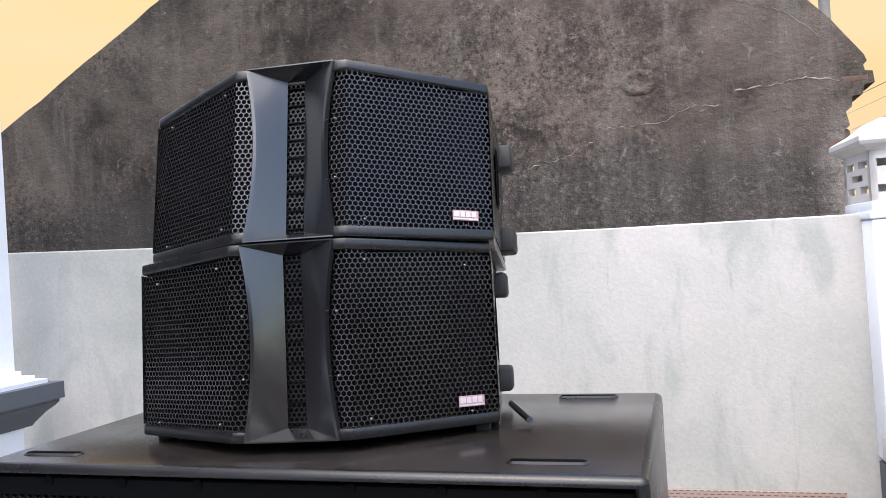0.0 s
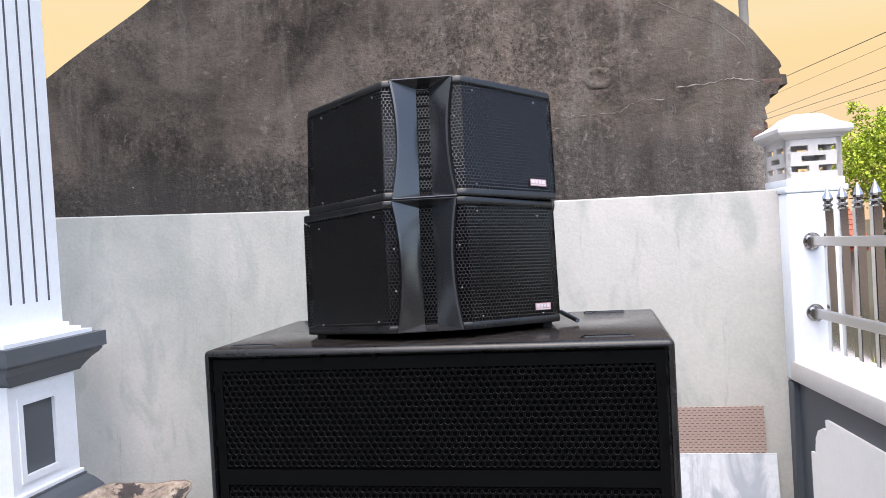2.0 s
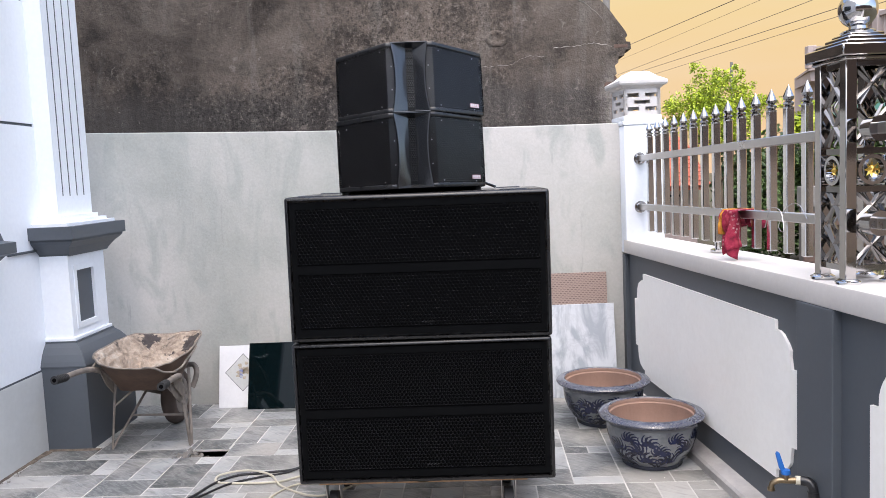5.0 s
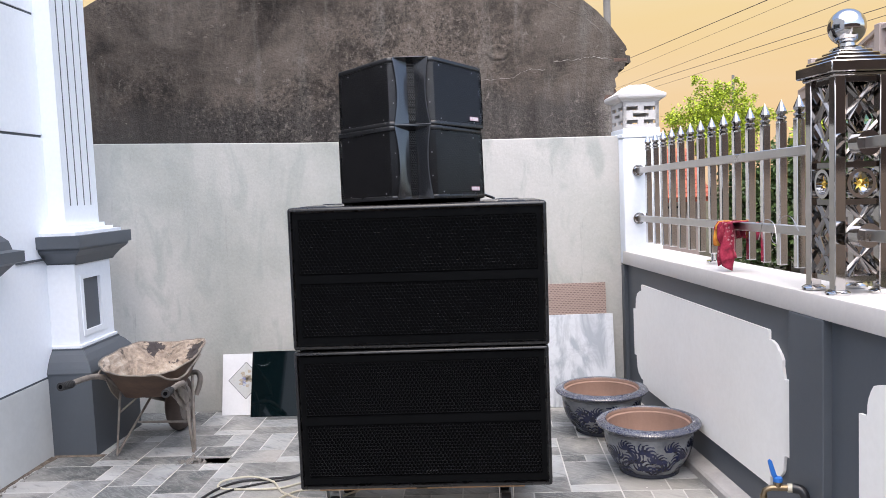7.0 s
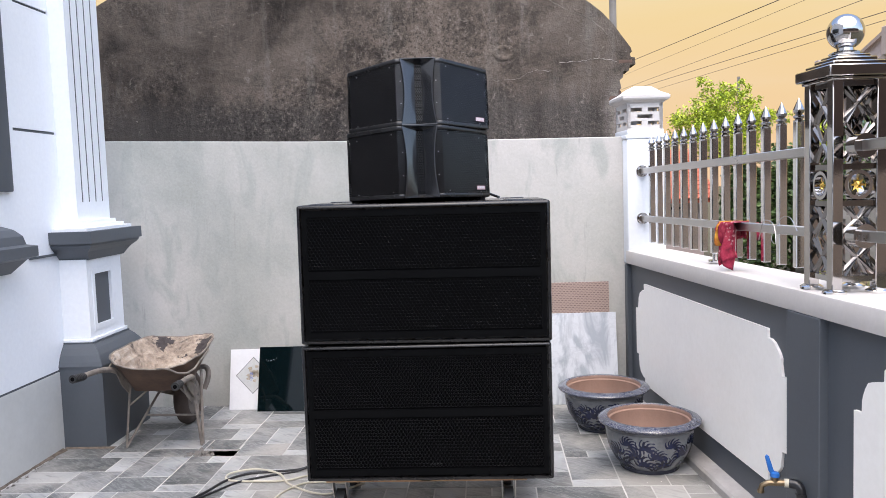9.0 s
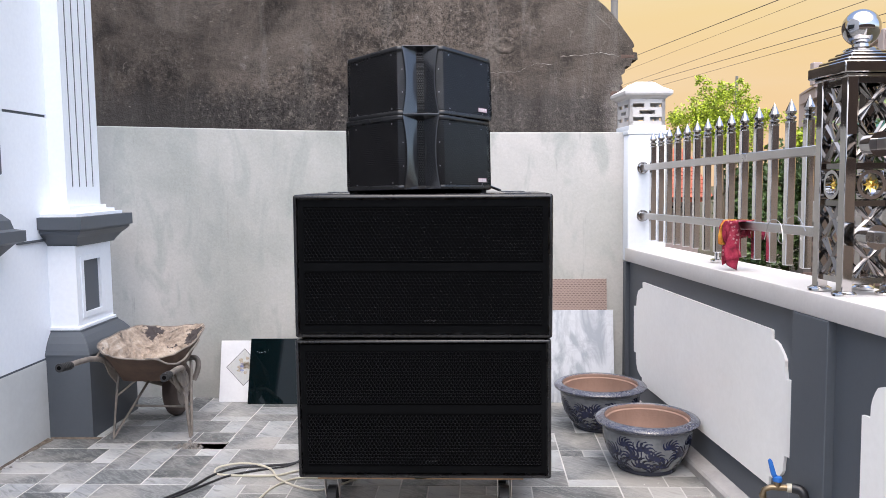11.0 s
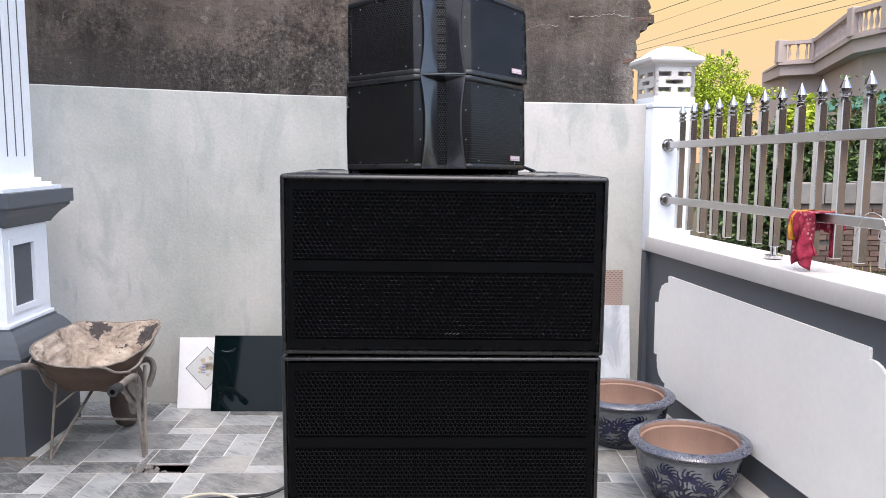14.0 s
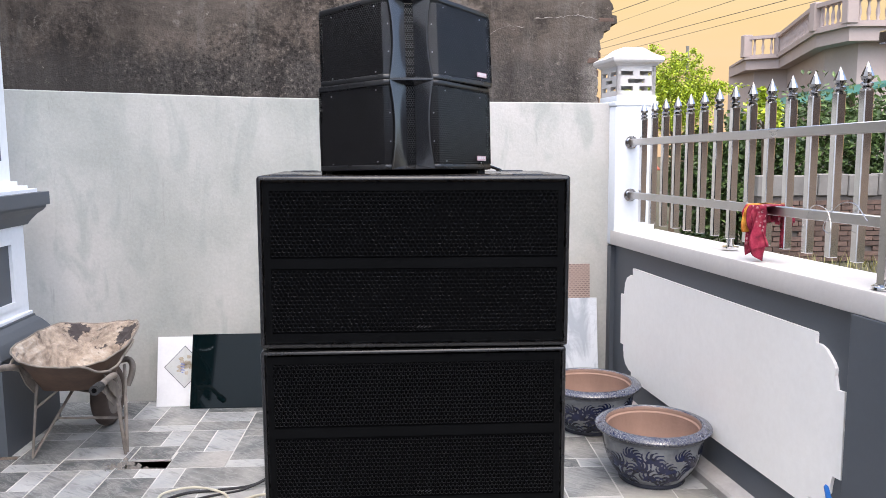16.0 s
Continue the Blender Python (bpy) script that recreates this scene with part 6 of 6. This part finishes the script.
gp = tube("pole", [(3.97, 10.75, -0.02), (3.97, 10.75, 3.0)], 0.022, CONCRETE, None, "", 10)
tagged(gp, "thin grey post standing behind the young tree", "pole")

# dry grass behind the fence
r12 = random.Random(44)
vs, fs = [], []
for _ in range(5000):
    x, y = r12.uniform(2.6, 9.0), r12.uniform(5.0, 8.7)
    if r12.random() > 0.25 + 0.75 * (0.5 + 0.5 * math.sin(x * 2.1) * math.cos(y * 1.7)):
        continue
    a, hg = r12.uniform(0, 6.28), r12.uniform(0.05, 0.22)
    dx, dy = math.cos(a), math.sin(a)
    b = len(vs)
    vs += [(x - 0.008 * dy, y + 0.008 * dx, -0.012), (x + 0.008 * dy, y - 0.008 * dx, -0.012), (x + dx * hg * 0.5, y + dy * hg * 0.5, hg)]
    fs.append((b, b + 1, b + 2))
tagged(raw("grass", vs, fs, GRASSM), "patchy dry grass behind the fence", "grass", kind="stuff")

# a low pale wall and a dull red-brown house front across the lane close the place behind
tagged(part("wall_opposite", bm_prism([(-16, -0.1), (16, -0.1), (16, 1.45), (-16, 1.45)], -7.3, -7.0, "y", bevel=0.02), surf("faded peach render", (0.60, 0.49, 0.42), 0.85, var=0.15, coarse=1.0, fine=20, relief=0.2), None), "plain faded peach rendered wall across the lane", "wall", kind="structure")
tagged(part("wall_lane_house", bm_prism([(-16, -0.1), (16, -0.1), (16, 4.2), (-16, 4.2)], -8.4, -8.1, "y", bevel=0.02), surf("dull red-brown house front", (0.15, 0.115, 0.105), 0.85, var=0.25, coarse=1.0, fine=20, relief=0.2), None), "dull red-brown house front across the lane", "wall", kind="structure")

# evening sky in the distance
bm = bmesh.new()
rows = []
for z in (-2.0, 30.0, 90.0):
    rows.append([bm.verts.new((130 * math.sin(radians(a)), 130 * math.cos(radians(a)), z)) for a in range(-70, 86, 5)])
for a, b in zip(rows, rows[1:]):
    for k in range(len(a) - 1):
        bm.faces.new((a[k], a[k + 1], b[k + 1], b[k]))
tagged(part("backdrop", bm, SKYM, None), "glowing peach evening sky", "sky", kind="structure")

# crumbs of mortar by the drain opening and along the house foot
r13 = random.Random(77)
bm = bmesh.new()
for _ in range(150):
    if r13.random() < 0.65:
        x, y = r13.gauss(-1.62, 0.05), r13.gauss(2.45, 0.04)
    else:
        x, y = r13.uniform(-2.49, -2.44), r13.uniform(1.6, 2.57)
    if HOLE[0] - 0.002 < x < HOLE[1] and HOLE[2] < y < HOLE[3]:
        continue
    s = r13.uniform(0.003, 0.011)
    q = [bm.verts.new((x + s * r13.uniform(-1, 1), y + s * r13.uniform(-1, 1), r13.uniform(0, s * 0.3))) for _ in range(3)] + [bm.verts.new((x, y, s * 1.2))]
    for f in ((0, 1, 3), (1, 2, 3), (2, 0, 3), (0, 2, 1)):
        bm.faces.new([q[i] for i in f])
for _ in range(30):
    x, y, s = r13.gauss(-1.655, 0.02), r13.gauss(2.455, 0.03), r13.uniform(0.008, 0.02)
    q = [bm.verts.new((x + s * math.cos(a) * r13.uniform(0.6, 1), y + s * math.sin(a) * r13.uniform(0.6, 1), 0.0)) for a in (0.3, 1.6, 2.9, 4.2, 5.4)]
    top_ = bm.verts.new((x, y, s * 0.8))
    for k in range(5):
        bm.faces.new((q[k], q[(k + 1) % 5], top_))
for _ in range(150):
    x, y, s = r13.uniform(HOLE[0] + 0.01, HOLE[1] - 0.01), r13.uniform(HOLE[2] + 0.01, HOLE[3] - 0.01), r13.uniform(0.006, 0.018)
    z = -0.050 + 0.040 * max(0.0, 1 - (x - HOLE[0]) / 0.10)
    q = [bm.verts.new((x + s * math.cos(a) * r13.uniform(0.6, 1), y + s * math.sin(a) * r13.uniform(0.6, 1), z)) for a in (0.3, 1.6, 2.9, 4.2, 5.4)]
    top_ = bm.verts.new((x, y, z + s))
    for k in range(5):
        bm.faces.new((q[k], q[(k + 1) % 5], top_))
tagged(part("mortar_crumbs", bm, CONCRETE, None), "grey mortar crumbs scattered on the tiles", "rubble", kind="stuff")

# dried drops of white paint on the tiles along the yard wall
r14 = random.Random(15)
bm = bmesh.new()
for _ in range(18):
    y = r14.uniform(1.5, 3.3)
    x = 1.0 + (3.46 - y) * 0.1069 - 0.02 - abs(r14.gauss(0, 0.16))
    s = r14.uniform(0.0015, 0.0055)
    bm_lathe([(0, 0.0016), (s * 0.7, 0.0014), (s, 0.0007)], 9, bm, (x, y, 0.0004))
tagged(part("paint_drops", bm, PANELWHITE, None), "dried white paint drops on the floor tiles", "paint", kind="stuff")

# brown earth swept against the foot of the house and the pier
DIRT = surf("brown dirt", (0.11, 0.085, 0.065), 0.95, var=0.5, coarse=30, fine=140, relief=0.8, depth=0.006, tint=(0.22, 0.18, 0.15))
bm = bmesh.new()
prev = None
for k in range(46):
    y = 1.2 + k * 0.03
    w = 0.005 + 0.03 * abs(noise.noise(Vector((y * 9, 0, 3)))) + (0.03 * max(0, (y - 2.3) / 0.27) if y > 2.3 else 0)
    cur = (bm.verts.new((-2.497, y, 0.012)), bm.verts.new((-2.497 + w, y, 0.0014)))
    if prev:
        bm.faces.new((prev[0], prev[1], cur[1], cur[0]))
    prev = cur
for k in range(24):
    x = -2.49 + k * 0.013
    w = 0.012 + 0.03 * abs(noise.noise(Vector((x * 9, 4, 3))))
    cur = (bm.verts.new((x, 2.574, 0.010)), bm.verts.new((x, 2.574 - w, 0.0014)))
    if k:
        bm.faces.new((last[0], cur[0], cur[1], last[1]))
    last = cur
tagged(part("swept_dirt", bm, DIRT, None), "brown dirt along the foot of the house wall", "dirt", kind="stuff")

# ---- floor tiles: two laying designs of six stones each ----
MX, MY, X0, Y0 = 0.5235, 0.519, -1.957, 1.885
DESIGN = (
    ((0.0, 0.0, 0.55, 0.40, 0), (0.0, 0.40, 0.26, 1.0, 0), (0.26, 0.40, 0.55, 1.0, 1), (0.55, 0.0, 1.0, 0.17, 1), (0.55, 0.17, 1.0, 0.80, 0), (0.55, 0.80, 0.79, 1.0, 0), (0.79, 0.80, 1.0, 1.0, 1)),
    ((0.0, 0.57, 0.80, 1.0, 0), (0.80, 0.57, 1.0, 1.0, 1), (0.55, 0.0, 1.0, 0.57, 0), (0.0, 0.27, 0.55, 0.57, 1), (0.0, 0.0, 0.55, 0.27, 0)),
)
GAP = 0.0034
shared = {}


def minus_hole(r):
    x0, y0, x1, y1 = r
    a, b, c, d = HOLE
    if x1 <= a or x0 >= b or y1 <= c or y0 >= d:
        return [r]
    out = []
    if x0 < a:
        out.append((x0, y0, a, y1))
    if x1 > b:
        out.append((b, y0, x1, y1))
    m0, m1 = max(x0, a), min(x1, b)
    if y0 < c:
        out.append((m0, y0, m1, c))
    if y1 > d:
        out.append((m0, d, m1, y1))
    return [q for q in out if q[2] - q[0] > 0.012 and q[3] - q[1] > 0.012]


def slab_verts(w, h):
    k = 0.0008
    w, h = w / 2 - GAP, h / 2 - GAP
    vs = [(x, y, -0.02) for x, y in ((-w, -h), (w, -h), (w, h), (-w, h))] + [(x, y, 0.0) for x, y in ((-w + k, -h + k), (w - k, -h + k), (w - k, h - k), (-w + k, h - k))]
    vs[4:4] = [(x, y, -0.0008) for x, y in ((-w, -h), (w, -h), (w, h), (-w, h))]
    fs = [(8, 9, 10, 11)] + [(a + i, a + (i + 1) % 4, b + (i + 1) % 4, b + i) for a, b in ((0, 4), (4, 8)) for i in range(4)]
    return vs, fs


rest = {0: ([], []), 1: ([], [])}
rt_ = random.Random(6)
for j in range(-11, 4):
    for i in range(-2, 8):
        kind = (i + j) % 2
        flip = (i * 3 + j * 5) % 4 > 1
        for u0, v0, u1, v1, pale in DESIGN[kind]:
            if flip and kind == 1:
                u0, u1 = 1 - u1, 1 - u0
            r = (max(X0 + (i + u0) * MX, -2.498), Y0 + (j + v0) * MY, min(X0 + (i + u1) * MX, 1.9), min(Y0 + (j + v1) * MY, 3.464))
            # nothing lies past the slanting yard wall
            edge = 1.09 + (3.46 - r[1]) * 0.1069
            r = (r[0], r[1], min(r[2], edge), r[3])
            if r[2] - r[0] < 0.02 or r[3] - r[1] < 0.02:
                continue
            for x0, y0, x1, y1 in minus_hole(r):
                lift = rt_.uniform(-0.0006, 0.0006)
                if y0 > 1.3 and x0 < 1.2:
                    key = (round(x1 - x0, 4), round(y1 - y0, 4), pale)
                    if key not in shared:
                        vs, fs = slab_verts(x1 - x0, y1 - y0)
                        me = bpy.data.meshes.new("stone")
                        me.from_pydata(vs, [], fs)
                        me.materials.append(STONE_L if pale else STONE)
                        shared[key] = me
                    o = new("stone", shared[key])
                    o.parent, o.location = floor, ((x0 + x1) / 2, (y0 + y1) / 2, lift)
                else:
                    vs, fs = slab_verts(x1 - x0, y1 - y0)
                    V, F = rest[pale]
                    b = len(V)
                    V += [(x + (x0 + x1) / 2, y + (y0 + y1) / 2, z + lift) for x, y, z in vs]
                    F += [tuple(b + k for k in f) for f in fs]
for pale, (V, F) in rest.items():
    tagged(raw("stones_beyond", V, F, STONE_L if pale else STONE, floor, "grey slate-look tiles"), kind="stuff")
